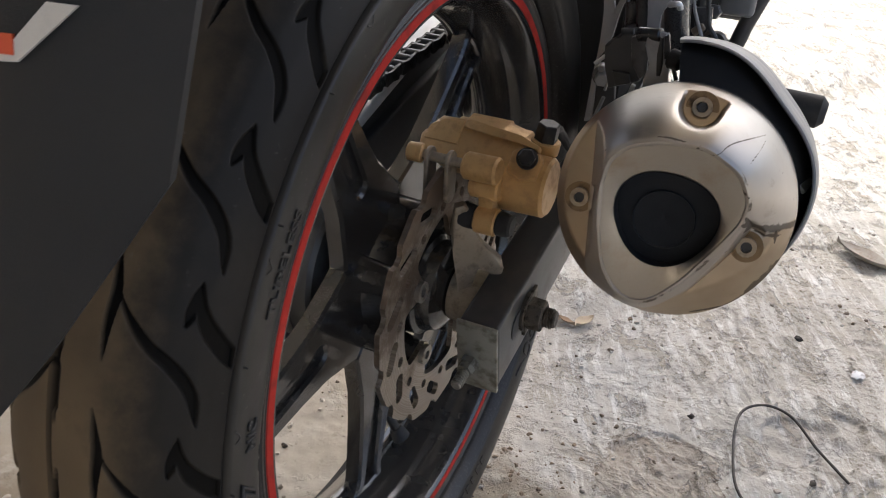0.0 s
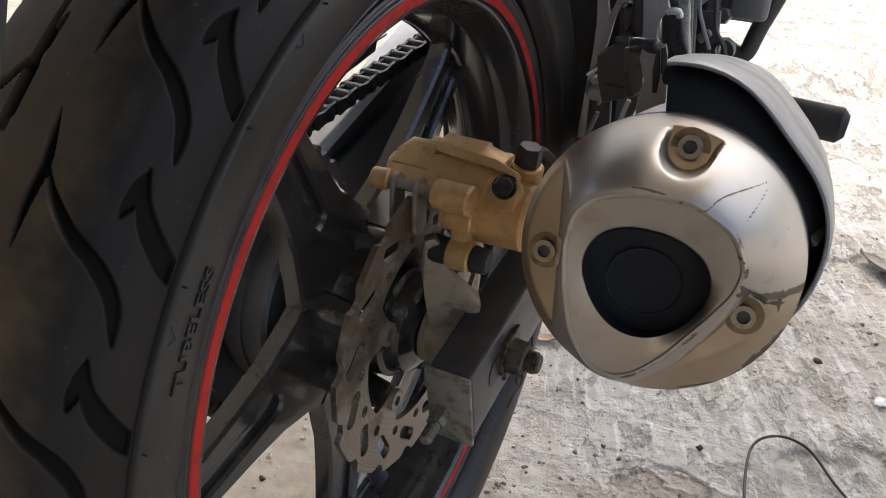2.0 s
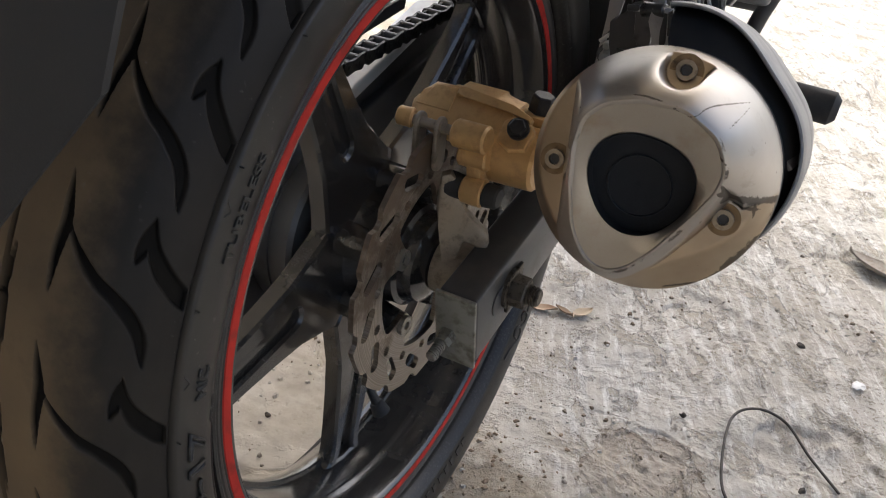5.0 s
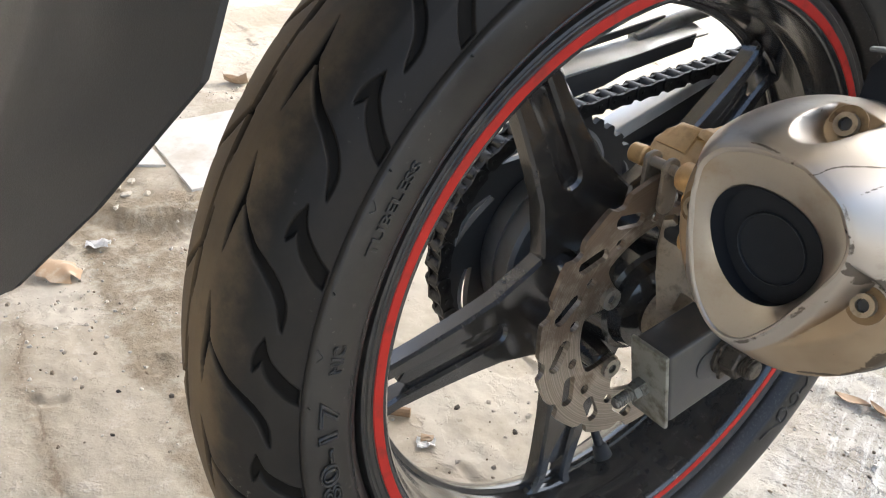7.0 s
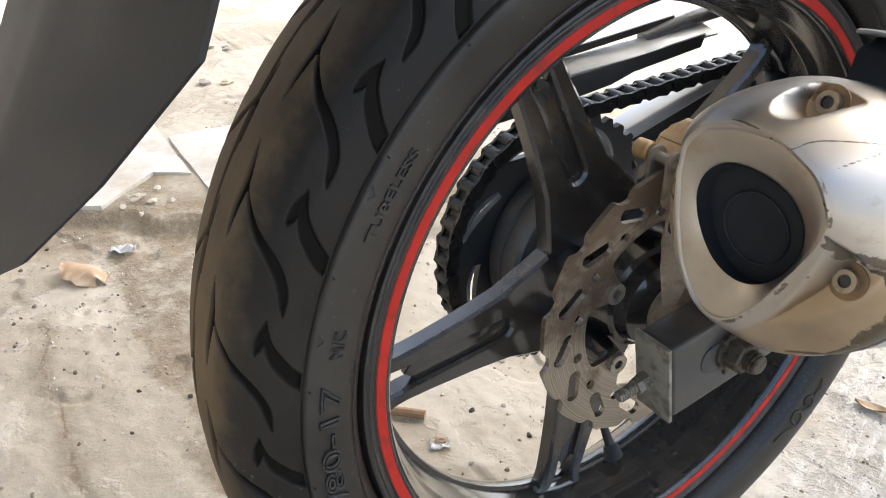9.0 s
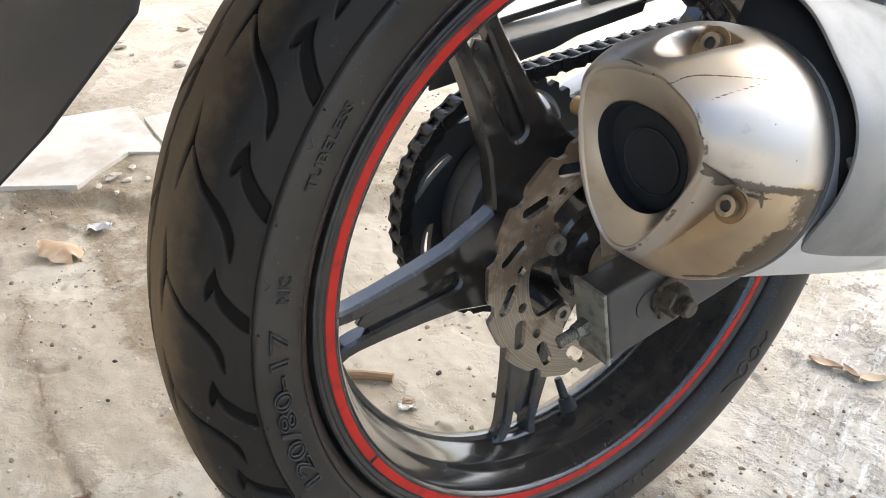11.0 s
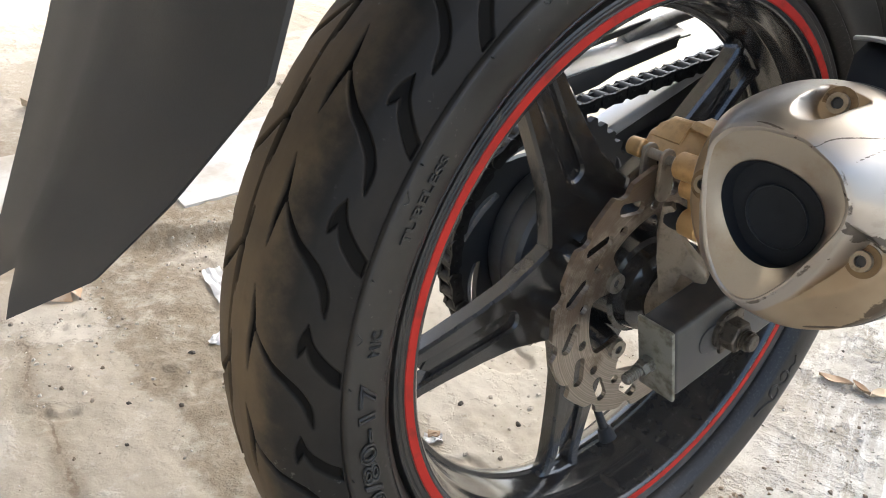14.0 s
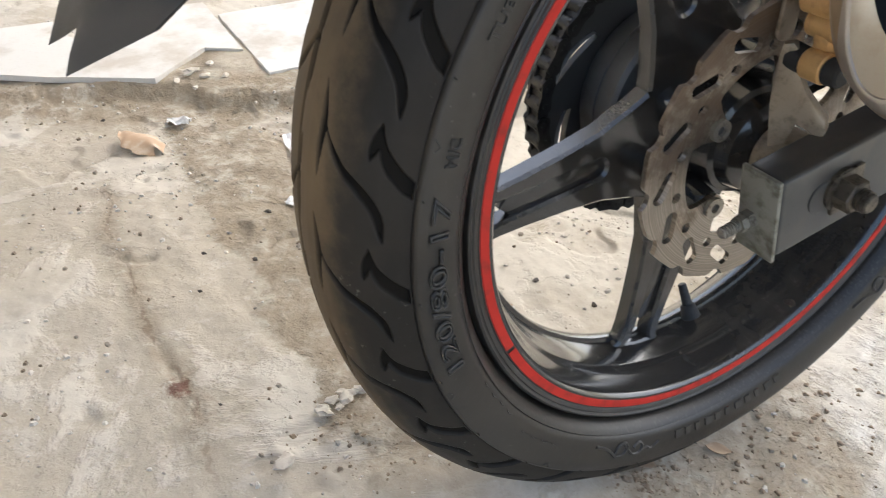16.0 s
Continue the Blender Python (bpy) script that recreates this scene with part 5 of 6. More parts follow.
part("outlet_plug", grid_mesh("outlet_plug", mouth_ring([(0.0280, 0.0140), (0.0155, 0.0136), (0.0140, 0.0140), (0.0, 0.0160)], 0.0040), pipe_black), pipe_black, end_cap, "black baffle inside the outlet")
part("inner_pipe", grid_mesh("inner_pipe", mouth_ring([(0.0142, 0.0145), (0.0141, 0.0130), (0.0138, 0.0127), (0.0135, 0.0130), (0.0133, 0.0150)], 0.0055), pipe_rim), pipe_rim, end_cap, "dark inner pipe end")
for k, (b, br, bw) in enumerate(BOLTS):
    c, e = math.cos(radians(b)), math.sin(radians(b))
    lean = (BORE, (0.0, 0.0), (0.0, 0.0))[k]

    def bolt_point(h, c=c, e=e, br=br, bw=bw, lean=lean):
        """A place on the bolt's axis, h above its seat."""
        h = h / math.hypot(1.0, lean[0])
        far, side = br + lean[0] * h, lean[1] * h
        return tail_point(far * c - side * e, far * e + side * c, bw + h)

    part("cap_washer", ring_bar(bolt_point(-0.0005), bolt_point(0.0005), 0.0072, 0.003, 32), seat_stain, end_cap)
    bolt = part("cap_bolt", ring_bar(bolt_point(0.0004), bolt_point(0.0032), 0.0044, 0.0025, 28), cap_bolt_brown, end_cap, "browned steel socket bolt")
    part("bolt_socket", rod(bolt_point(0.0005), bolt_point(0.0016), 0.0025, None, 6), part_black, bolt)
part("seam_band", tail_lathe([(0.0500, 0.0535), (0.0512, 0.0556), (0.0535, 0.0560), (0.0550, 0.0540)]), part_black, muffler, "black band behind the end cap")


def shield(rows, shift, trim=0.0):
    """Part of a widening shell over the muffler, open below and to the left."""
    grid = []
    for j in range(97):
        phi = -38.0 + trim + (140.0 - 2 * trim) * j / 96
        c, s = math.cos(radians(phi)), math.sin(radians(phi))
        k = min(1.0, j / 14.0)
        back = 0.020 * (1 - math.sqrt(1 - (1 - k) ** 2))
        pinch = 0.0062 * math.exp(-((phi - 47.0) / 26.0) ** 2)
        grid.append([tuple(tail_point((r - pinch) * c - 0.002, (r - pinch) * s + shift, w + 0.0045 - back)) for w, r in rows])
    return np.array(grid)


heat_shield = part("heat_shield", grid_mesh("heat_shield", shield([(-0.0606, 0.0618), (-0.0596, 0.0624), (-0.0598, 0.0634), (-0.0620, 0.0642), (-0.0700, 0.0650), (-0.0850, 0.0662), (-0.15, 0.0686), (-0.22, 0.0700), (-0.30, 0.0700)], 0.012), shell_grey, angle=30), shell_grey, muffler, "grey heat shield, dull and scuffed")
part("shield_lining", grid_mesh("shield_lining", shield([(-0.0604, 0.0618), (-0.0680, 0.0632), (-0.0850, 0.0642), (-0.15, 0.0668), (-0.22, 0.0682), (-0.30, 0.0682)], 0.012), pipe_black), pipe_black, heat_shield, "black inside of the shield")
# black sheet added to keep the gap behind the shield's edge dark
part("gap_fill", grid_mesh("gap_fill", shield([(-0.0580, 0.0400), (-0.0640, 0.0560), (-0.0760, 0.0630), (-0.0900, 0.0640)], 0.012, 0.0), pipe_black), pipe_black, heat_shield, "black sheet filling the dark gap between shield and muffler")
part("shield_tab", box((0.006, 0.010, 0.003), Matrix.Translation(tail_point(0.0560, 0.018, -0.066)) @ pose(0, 0, 0, 20, 40, 0), 0.0008), alloy_grey, heat_shield, "small bright fixing tab")


# mudguard flap behind the wheel
def mud_flap():
    rows = [
        # (left edge, left quarter, fold, right quarter, right edge)
        ((-0.066, -0.4215, 0.1290), (-0.060, -0.4170, 0.1330), (-0.047, -0.4090, 0.1420), (-0.036, -0.4160, 0.1340), (-0.028, -0.4205, 0.1275)),
        ((-0.080, -0.4080, 0.1500), (-0.064, -0.4060, 0.1510), (-0.047, -0.4030, 0.1540), (-0.020, -0.3960, 0.1520), (0.007, -0.3880, 0.1520)),
        ((-0.100, -0.3850, 0.1850), (-0.074, -0.3830, 0.1860), (-0.047, -0.3790, 0.1880), (-0.008, -0.3680, 0.1830), (0.0245, -0.3550, 0.1850)),
        ((-0.118, -0.3560, 0.2350), (-0.082, -0.3550, 0.2360), (-0.047, -0.3510, 0.2370), (0.002, -0.3360, 0.2350), (0.0460, -0.3140, 0.2340)),
        ((-0.128, -0.3300, 0.2900), (-0.088, -0.3300, 0.2900), (-0.047, -0.3270, 0.2900), (0.002, -0.3160, 0.2890), (0.0470, -0.2930, 0.2870)),
        ((-0.130, -0.3000, 0.3600), (-0.090, -0.3010, 0.3600), (-0.047, -0.2990, 0.3600), (0.004, -0.2900, 0.3600), (0.0480, -0.2680, 0.3580)),
        ((-0.130, -0.2720, 0.4300), (-0.090, -0.2730, 0.4300), (-0.047, -0.2700, 0.4300), (0.004, -0.2620, 0.4300), (0.0480, -0.2420, 0.4300)),
    ]
    ctrl = np.array(rows)
    fine = []
    for i in range(ctrl.shape[0] - 1):
        for k in range(4):
            fine.append(ctrl[i] + (ctrl[i + 1] - ctrl[i]) * k / 4)
    fine.append(ctrl[-1])
    fine = np.array(fine)
    cols = []
    for i in range(4):
        for k in range(4):
            cols.append(fine[:, i] + (fine[:, i + 1] - fine[:, i]) * k / 4)
    cols.append(fine[:, 4])
    front = np.stack(cols, 1)
    back = front + np.array([0.0, 0.0035, 0.0012])
    loop = np.concatenate([front, back[:, ::-1], front[:, :1]], 1)
    return loop


flap = part("mudguard_flap", grid_mesh("mudguard_flap", mud_flap(), fender_plastic, angle=28), fender_plastic, bike, "matt black plastic rear mudguard flap with notched tip")

# sticker on the flap: a pale angled band and an orange block, no lettering
def on_flap(points, lift):
    p0, n1 = Vector((-0.047, -0.327, 0.290)), Vector((0.3284, -0.8770, 0.3508))
    return [Vector(p) - n1 * (Vector(p) - p0).dot(n1) + n1 * lift for p in points]


def decal(points, mat, label, lift):
    bm = bmesh.new()
    top = [bm.verts.new(p) for p in on_flap(points, lift)]
    low = [bm.verts.new(p) for p in on_flap(points, lift - 0.0012)]
    bm.faces.new(top), bm.faces.new(low[::-1])
    for i in range(len(top)):
        bm.faces.new((top[i], low[i], low[(i + 1) % len(top)], top[(i + 1) % len(top)]))
    part("sticker", bm, mat, flap, label)


decal([(-0.022, -0.327, 0.2662), (0.0016, -0.3182, 0.2665), (0.0171, -0.306, 0.2827), (0.008, -0.3091, 0.2832), (-0.0004, -0.3158, 0.2722), (-0.022, -0.325, 0.2716)], sticker_white, "pale angled sticker band", 0.0075)
decal([(-0.022, -0.324, 0.2683), (0.0006, -0.3178, 0.2683), (-0.0004, -0.3158, 0.2740), (-0.022, -0.323, 0.2745)], sticker_orange, "orange sticker block", 0.0080)

# chain guard over the upper run
def guard_strip(outline, x, thick, mat, parent, name, label=""):
    return part(name, prism(outline, thick, Matrix(((0, 0, 1, x), (1, 0, 0, 0), (0, 1, 0, 0), (0, 0, 0, 1))), 0.0006), mat, parent, label)


guard = guard_strip([(-0.080, 0.112), (0.000, 0.1195), (0.037, 0.124), (0.060, 0.131), (0.130, 0.1385), (0.134, 0.149), (0.060, 0.1415), (-0.080, 0.131)], -0.1085, 0.003, part_black, bike, "chain_guard", "black plastic chain guard with a stepped end")
# sky sheen on the guard's top, put in as a silver strip
part("guard_sheen", box((0.022, 0.235, 0.0022), pose(-0.1195, 0.030, 0.1415, 4.2, 14, 0), 0.0006), silver_body, guard, "silver strip for the sky's sheen on the black guard")
part("guard_lip", box((0.003, 0.20, 0.006), pose(-0.1300, 0.020, 0.1480, 6.0, 0, 0), 0.001), part_black, guard)
part("frame_stay", tube([(-0.128, 0.085, 0.146), (-0.128, 0.135, 0.156), (-0.126, 0.200, 0.165), (-0.12, 0.30, 0.19)], 0.0065, 12), alloy_grey, bike, "grey steel stay above the chain")

# far-off parts ahead of the wheel on the right
hanger = part("footrest_hanger", prism([(0.27, 0.30), (0.31, 0.30), (0.33, 0.20), (0.36, 0.12), (0.37, 0.09), (0.35, 0.07), (0.32, 0.09), (0.29, 0.13), (0.27, 0.20)], 0.010, Matrix(((0, 0, 1, 0.105), (1, 0, 0, 0), (0, 1, 0, 0), (0, 0, 0, 1))), 0.002), part_matt, bike, "black footrest hanger")
part("footrest", rod((0.110, 0.335, 0.080), (0.234, 0.335, 0.074), 0.0135, 0.0155, 28, 0.006), boot_rubber, hanger, "smooth black rubber footrest with a rounded end")
part("brake_lever", tube([(0.120, 0.33, 0.128), (0.139, 0.33, 0.122), (0.147, 0.33, 0.146), (0.158, 0.33, 0.180), (0.172, 0.32, 0.225)], 0.0075, 12), part_black, bike, "black bent lever arm")
frame_plate = part("frame_plate", prism([(0.24, 0.02), (0.30, 0.02), (0.36, 0.10), (0.36, 0.26), (0.25, 0.28)], 0.006, Matrix(((0, 0, 1, 0.055), (1, 0, 0, 0), (0, 1, 0, 0), (0, 0, 0, 1))), 0.0015), part_matt, bike, "black frame side plate")
for y, z in ((0.27, 0.19), (0.30, 0.13), (0.28, 0.235)):
    part("frame_bolt", rod((0.057, y, z), (0.068, y, z), 0.008, None, None, 0.001, None, 6), cast_dark, frame_plate, "zinc hexagon bolt")

def facing(outline, y, thick, bevel=0.0008):
    """A sheet that faces backwards: an outline in (x, z), with its rear face at y."""
    return prism(outline, thick, Matrix(((1, 0, 0, 0), (0, 0, -1, y + thick / 2), (0, 1, 0, 0), (0, 0, 0, 1))), bevel)


mount = part("muffler_bracket", facing([(0.1068, 0.1918), (0.1128, 0.1936), (0.1176, 0.1931), (0.1204, 0.1941), (0.1236, 0.1822), (0.1241, 0.1652), (0.1286, 0.1440), (0.1094, 0.1400), (0.1083, 0.1594), (0.1118, 0.1709), (0.1060, 0.1827)], 0.085, 0.0032), sheet_grey, bike, "light grey sheet-steel muffler bracket")
# the slot's darkness is a black plate laid on the sheet
part("bracket_slot", facing([(0.1157, 0.1906), (0.1177, 0.1904), (0.1202, 0.1731), (0.1196, 0.1639), (0.1171, 0.1637), (0.1153, 0.1787)], 0.0838, 0.0024, 0.0004), part_black, mount, "black plate standing in for the dark slot")
part("bracket_roll", rod((0.0990, 0.093, 0.1880), (0.1160, 0.087, 0.1915), 0.0052, 0.0046, 20, 0.0010), edge_gloss, mount, "dark rolled upper edge")
part("bracket_flange", facing([(0.0940, 0.1850), (0.1010, 0.1880), (0.1070, 0.1850), (0.1085, 0.1600), (0.1040, 0.1560), (0.0960, 0.1680)], 0.094, 0.0030), cast_dark, mount)
part("bracket_cheek", facing([(0.1184, 0.1923), (0.1215, 0.1946), (0.1242, 0.1832), (0.1237, 0.1766), (0.1209, 0.1772)], 0.0815, 0.0030), edge_gloss, mount, "glossy dark bracket cheek")
bush = part("rubber_bush", rod((0.1235, 0.086, 0.1775), (0.1330, 0.084, 0.1765), 0.0070, 0.0066, 24, 0.0014), boot_rubber, mount, "black rubber bush")
part("bush_sleeve", ring_bar((0.1330, 0.084, 0.1765), (0.1350, 0.0837, 0.1763), 0.0046, 0.0028, 20), alloy_grey, bush)
part("bracket_strap", facing([(0.1234, 0.1715), (0.1273, 0.1696), (0.1368, 0.1471), (0.1341, 0.1465)], 0.092, 0.0030), cast_dark, mount)
part("bright_tab", facing([(0.1268, 0.1628), (0.1291, 0.1592), (0.1318, 0.1460), (0.1296, 0.1455)], 0.089, 0.0014, 0.0004), silver_body, mount, "bare metal tab")

upper_plate = part("upper_plate", facing([(0.0939, 0.2306), (0.1053, 0.2322), (0.1147, 0.2076), (0.1085, 0.2019), (0.1075, 0.1985), (0.1100, 0.1844), (0.0995, 0.1826), (0.1007, 0.1974)], 0.110, 0.0040, 0.0012), sheet_grey, bike, "light grey frame bracket plate")
part("plate_tip", tube([(0.1135, 0.109, 0.2070), (0.1175, 0.107, 0.2085), (0.1205, 0.108, 0.2080), (0.1212, 0.109, 0.2050)], 0.0022, 10), silver_body, upper_plate, "bright bent metal tip")
part("frame_tube", tube([(0.1060, 0.128, 0.2250), (0.1135, 0.130, 0.2080), (0.1165, 0.131, 0.1900), (0.1204, 0.132, 0.1700)], 0.0088, 18), edge_gloss, bike, "black gloss frame tube")

rubber_block = part("rubber_block", facing([(0.0654, 0.1627), (0.0666, 0.1646), (0.0752, 0.1684), (0.0758, 0.1724), (0.0774, 0.1769), (0.0822, 0.1787), (0.0880, 0.1777), (0.0945, 0.1766), (0.0985, 0.1622), (0.0960, 0.1400), (0.0730, 0.1300), (0.0674, 0.1468)], 0.135, 0.0200, 0.0024), matt_grey, bike, "dull grey-black rubber block with a stepped edge")
part("block_step", facing([(0.0748, 0.1458), (0.0881, 0.1454), (0.0900, 0.1380), (0.0785, 0.1345)], 0.1325, 0.0040, 0.0010), part_black, rubber_block)
part("block_lip", rod((0.0774, 0.1340, 0.1765), (0.0870, 0.1340, 0.1780), 0.0026, None, 12, 0.0006), cast_dark, rubber_block)
damper = part("damper_body", rod((0.0826, 0.160, 0.1560), (0.0785, 0.160, 0.1965), 0.0078, 0.0074, 26, 0.0026), edge_gloss, bike, "black gloss damper body with a rounded top")
part("damper_sleeve", tube([(0.0912, 0.150, 0.1650), (0.0890, 0.151, 0.1850), (0.0850, 0.152, 0.2130)], 0.0062, 16), edge_gloss, damper)
heel = part("heel_plate", facing([(0.0500, 0.2150), (0.0554, 0.2130), (0.0629, 0.1805), (0.0665, 0.1790), (0.0640, 0.1627), (0.0578, 0.1481), (0.0528, 0.1401), (0.0542, 0.1582), (0.0542, 0.1776)], 0.165, 0.0030), sheet_grey, bike, "grey alloy heel plate")
part("heel_fold", facing([(0.0627, 0.1824), (0.0687, 0.1983), (0.0786, 0.2153), (0.0800, 0.2020), (0.0691, 0.1899), (0.0669, 0.1751)], 0.160, 0.0030), sheet_grey, heel)
part("heel_ledge", rod((0.0535, 0.1600, 0.1400), (0.0615, 0.1600, 0.1478), 0.0016, None, 10, 0.0004), silver_body, heel, "bare bright edge")
strip = part("bracket_edge", facing([(0.0525, 0.1395), (0.0566, 0.1400), (0.0552, 0.1238), (0.0556, 0.0890), (0.0496, 0.0877), (0.0515, 0.1215)], 0.165, 0.0040), sheet_grey, bike, "thin grey bracket edge")
part("strip_bolt", rod((0.0608, 0.1640, 0.1298), (0.0625, 0.1530, 0.1290), 0.0062, 0.0056, None, 0.0008, None, 6), alloy_grey, strip, "zinc hexagon bolt")
part("strip_washer", rod((0.0604, 0.1655, 0.1298), (0.0608, 0.1635, 0.1298), 0.0088, None, 24, 0.0005), cast_dark, strip)
part("strip_knob", rod((0.0596, 0.1640, 0.1380), (0.0602, 0.1570, 0.1375), 0.0034, 0.0030, 14, 0.0008), alloy_grey, strip)
part("clip_end", box((0.0022, 0.0030, 0.0110), pose(0.0672, 0.1540, 0.1270, 0, 10, 0), 0.0006), alloy_grey, strip)
part("strip_backing", facing([(0.0560, 0.1480), (0.0680, 0.1460), (0.0720, 0.1000), (0.0600, 0.0860), (0.0545, 0.0900)], 0.170, 0.0060), matt_grey, strip)
part("rod_stay", tube([(0.0650, 0.159, 0.1140), (0.0625, 0.160, 0.1060), (0.0582, 0.161, 0.0916)], 0.0016, 10), alloy_grey, bike, "thin steel rod")
part("rod_stay", tube([(0.0956, 0.120, 0.1425), (0.0930, 0.120, 0.1330), (0.0905, 0.120, 0.1230)], 0.0018, 10), silver_body, bike, "thin bright steel rod")

bar = part("frame_bar", tube([(0.0900, 0.270, 0.2100), (0.0950, 0.270, 0.1700), (0.1007, 0.272, 0.1200)], 0.0090, 16), part_black, bike, "black frame bar")
part("bar_edge", tube([(0.1000, 0.240, 0.2050), (0.1060, 0.240, 0.1700), (0.1102, 0.240, 0.1400)], 0.0013, 8), alloy_grey, bar, "thin bright edge")
part("switch_cable", tube([(0.1070, 0.240, 0.1980), (0.1108, 0.240, 0.1774), (0.1150, 0.241, 0.1660), (0.1229, 0.242, 0.1483)], 0.0015, 8), sheet_grey, bike, "thin grey cable")
part("switch_cable", tube([(0.1170, 0.240, 0.2050), (0.1225, 0.240, 0.1780), (0.1252, 0.240, 0.1639), (0.1331, 0.241, 0.1525), (0.1354, 0.242, 0.1448)], 0.0020, 8), part_black, bike, "black cable")
part("cable_clip", facing([(0.1019, 0.1832), (0.1138, 0.1911), (0.1152, 0.1836), (0.1099, 0.1781), (0.1058, 0.1743)], 0.250, 0.0020), sheet_grey, bike, "pale grey bent clip")
switch = part("brake_switch", facing([(0.1206, 0.1501), (0.1247, 0.1581), (0.1288, 0.1531), (0.1291, 0.1433), (0.1232, 0.1447)], 0.250, 0.0100, 0.0018), linkage_brown, bike, "brownish brake switch housing")
part("switch_nub", rod((0.1130, 0.2450, 0.1534), (0.1211, 0.2450, 0.1605), 0.0036, 0.0032, 14, 0.0008), linkage_brown, switch)
part("switch_backing", facing([(0.1090, 0.1700), (0.1230, 0.1720), (0.1260, 0.1400), (0.1130, 0.1380)], 0.262, 0.0060), cast_dark, switch)
part("linkage_eye", ring_bar((0.1325, 0.2440, 0.1480), (0.1330, 0.2520, 0.1480), 0.0085, 0.0055, 22), part_black, switch)
part("case_bolt", rod((0.121, 0.300, 0.160), (0.121, 0.286, 0.163), 0.0068, None, None, 0.001, None, 6), cast_dark, bike)
part("case_cover", box((0.032, 0.014, 0.085), pose(0.1370, 0.318, 0.198, -8, 0, 0), 0.005, None, 3), shell_grey, bike, "light grey engine side cover")
part("engine_case", box((0.12, 0.14, 0.12), pose(0.085, 0.50, 0.18), 0.012, None, 3), part_black, bike, "black engine case")
part("inner_guard", prism([(0.335, -0.02), (0.36, 0.10), (0.345, 0.24), (0.36, 0.25), (0.38, 0.10), (0.35, -0.03)], 0.17, Matrix(((0, 0, 1, -0.030), (1, 0, 0, 0), (0, 1, 0, 0), (0, 0, 0, 1))), 0.001), part_black, bike, "black inner mudguard ahead of the tyre")
stand = part("side_stand", tube([(0.0755, 0.600, -0.3100), (0.055, 0.600, -0.292), (0.028, 0.600, -0.262), (-0.03, 0.60, -0.19)], 0.0085, 12), part_black, bike, "black steel stand leg")
part("stand_foot", box((0.030, 0.024, 0.006), pose(0.077, 0.600, -0.3105, 0, 12, 0), 0.002), part_black, stand)

# unseen tail underside, added to shade the wheel; the flap hangs from it
under = part("tail_underside", prism([(-0.30, 0.425), (-0.262, 0.432), (-0.05, 0.400), (0.16, 0.395), (0.42, 0.40), (0.46, 0.47), (0.10, 0.520), (-0.34, 0.555), (-0.43, 0.53)], 0.225, Matrix(((0, 0, 1, -0.040), (1, 0, 0, 0), (0, 1, 0, 0), (0, 0, 0, 1))), 0.012), part_black, bike, "plain black plastic tail underside, unseen, added to shade the wheel")

# ---- litter on the floor ----
def on_floor(x, y, up=0.0):
    return float(floor_height(np.array([x]), np.array([y]))[0]) + up


def leaf_mesh(length, width, curl, seed, mat):
    """A dry leaf: pointed outline, raised midrib, curled and wavy."""
    rng = random.Random(seed)
    ph = rng.random() * 6
    grid = []
    for i in range(13):
        t = i / 12
        half = width / 2 * math.sin(math.pi * min(1, t * 0.97 + 0.015)) ** 0.8 * (1.15 - 0.3 * t)
        col = []
        for k in range(9):
            s = k / 4 - 1
            z = curl * (abs(s) ** 1.4) * width * (0.85 if s < 0 else 0.35) + curl * length * 0.35 * (t - 0.45) ** 2 * 2 + 0.05 * width * math.sin(7 * t + 3 * s + ph) * abs(s)
            col.append(((t - 0.5) * length, s * half, z))
        grid.append(col)
    top = np.array(grid)
    under = top - np.array([0, 0, 0.0006])
    loop = np.concatenate([top, under[:, ::-1], top[:, :1]], 1)
    lo = loop[..., 2].min()
    loop[..., 2] -= lo
    return grid_mesh("dry_leaf", loop, mat, angle=60)


def leaf(x, y, turn, length, width, curl, seed, mat, label, tilt=0):
    ob = new("dry_leaf", leaf_mesh(length, width, curl, seed, mat))
    ob.matrix_world = pose(x, y, on_floor(x, y, 0.0005), tilt, 0, turn)
    return tagged(ob, label, "leaf", "dry leaves on the floor")


def folded_leaf(x, y, turn, length, width, height, mat, label):
    """A dry leaf that stands like a tent: an arched blade, one edge lifted clear of the floor."""
    rows = []
    for i in range(17):
        t = i / 16
        half = width / 2 * math.sin(math.pi * (0.06 + 0.90 * t)) ** 0.7 * (1 + 0.10 * math.sin(19 * t))
        col = []
        for k in range(13):
            q = k / 6 - 1
            arch = height * (0.35 + 0.65 * math.sin(math.pi * (0.15 + 0.7 * t))) * (1 - abs(q) ** 1.6)
            lift = 0.95 * height * max(0.0, -q) ** 1.5 * (1.1 - t) + 0.05 * height * math.sin(9 * t + 4 * q)
            col.append(((t - 0.5) * length + 0.10 * length * q * q, q * half, arch + lift))
        rows.append(col)
    top = np.array(rows)
    sheet = np.concatenate([top, (top - np.array([0, 0, 0.0007]))[:, ::-1], top[:, :1]], 1)
    sheet[..., 2] -= sheet[..., 2].min()
    ob = new("dry_leaf", grid_mesh("dry_leaf", sheet, mat, angle=60))
    ob.matrix_world = pose(x, y, on_floor(x, y, 0.0005), 0, 0, turn)
    return tagged(ob, label, "leaf", "dry leaves on the floor")


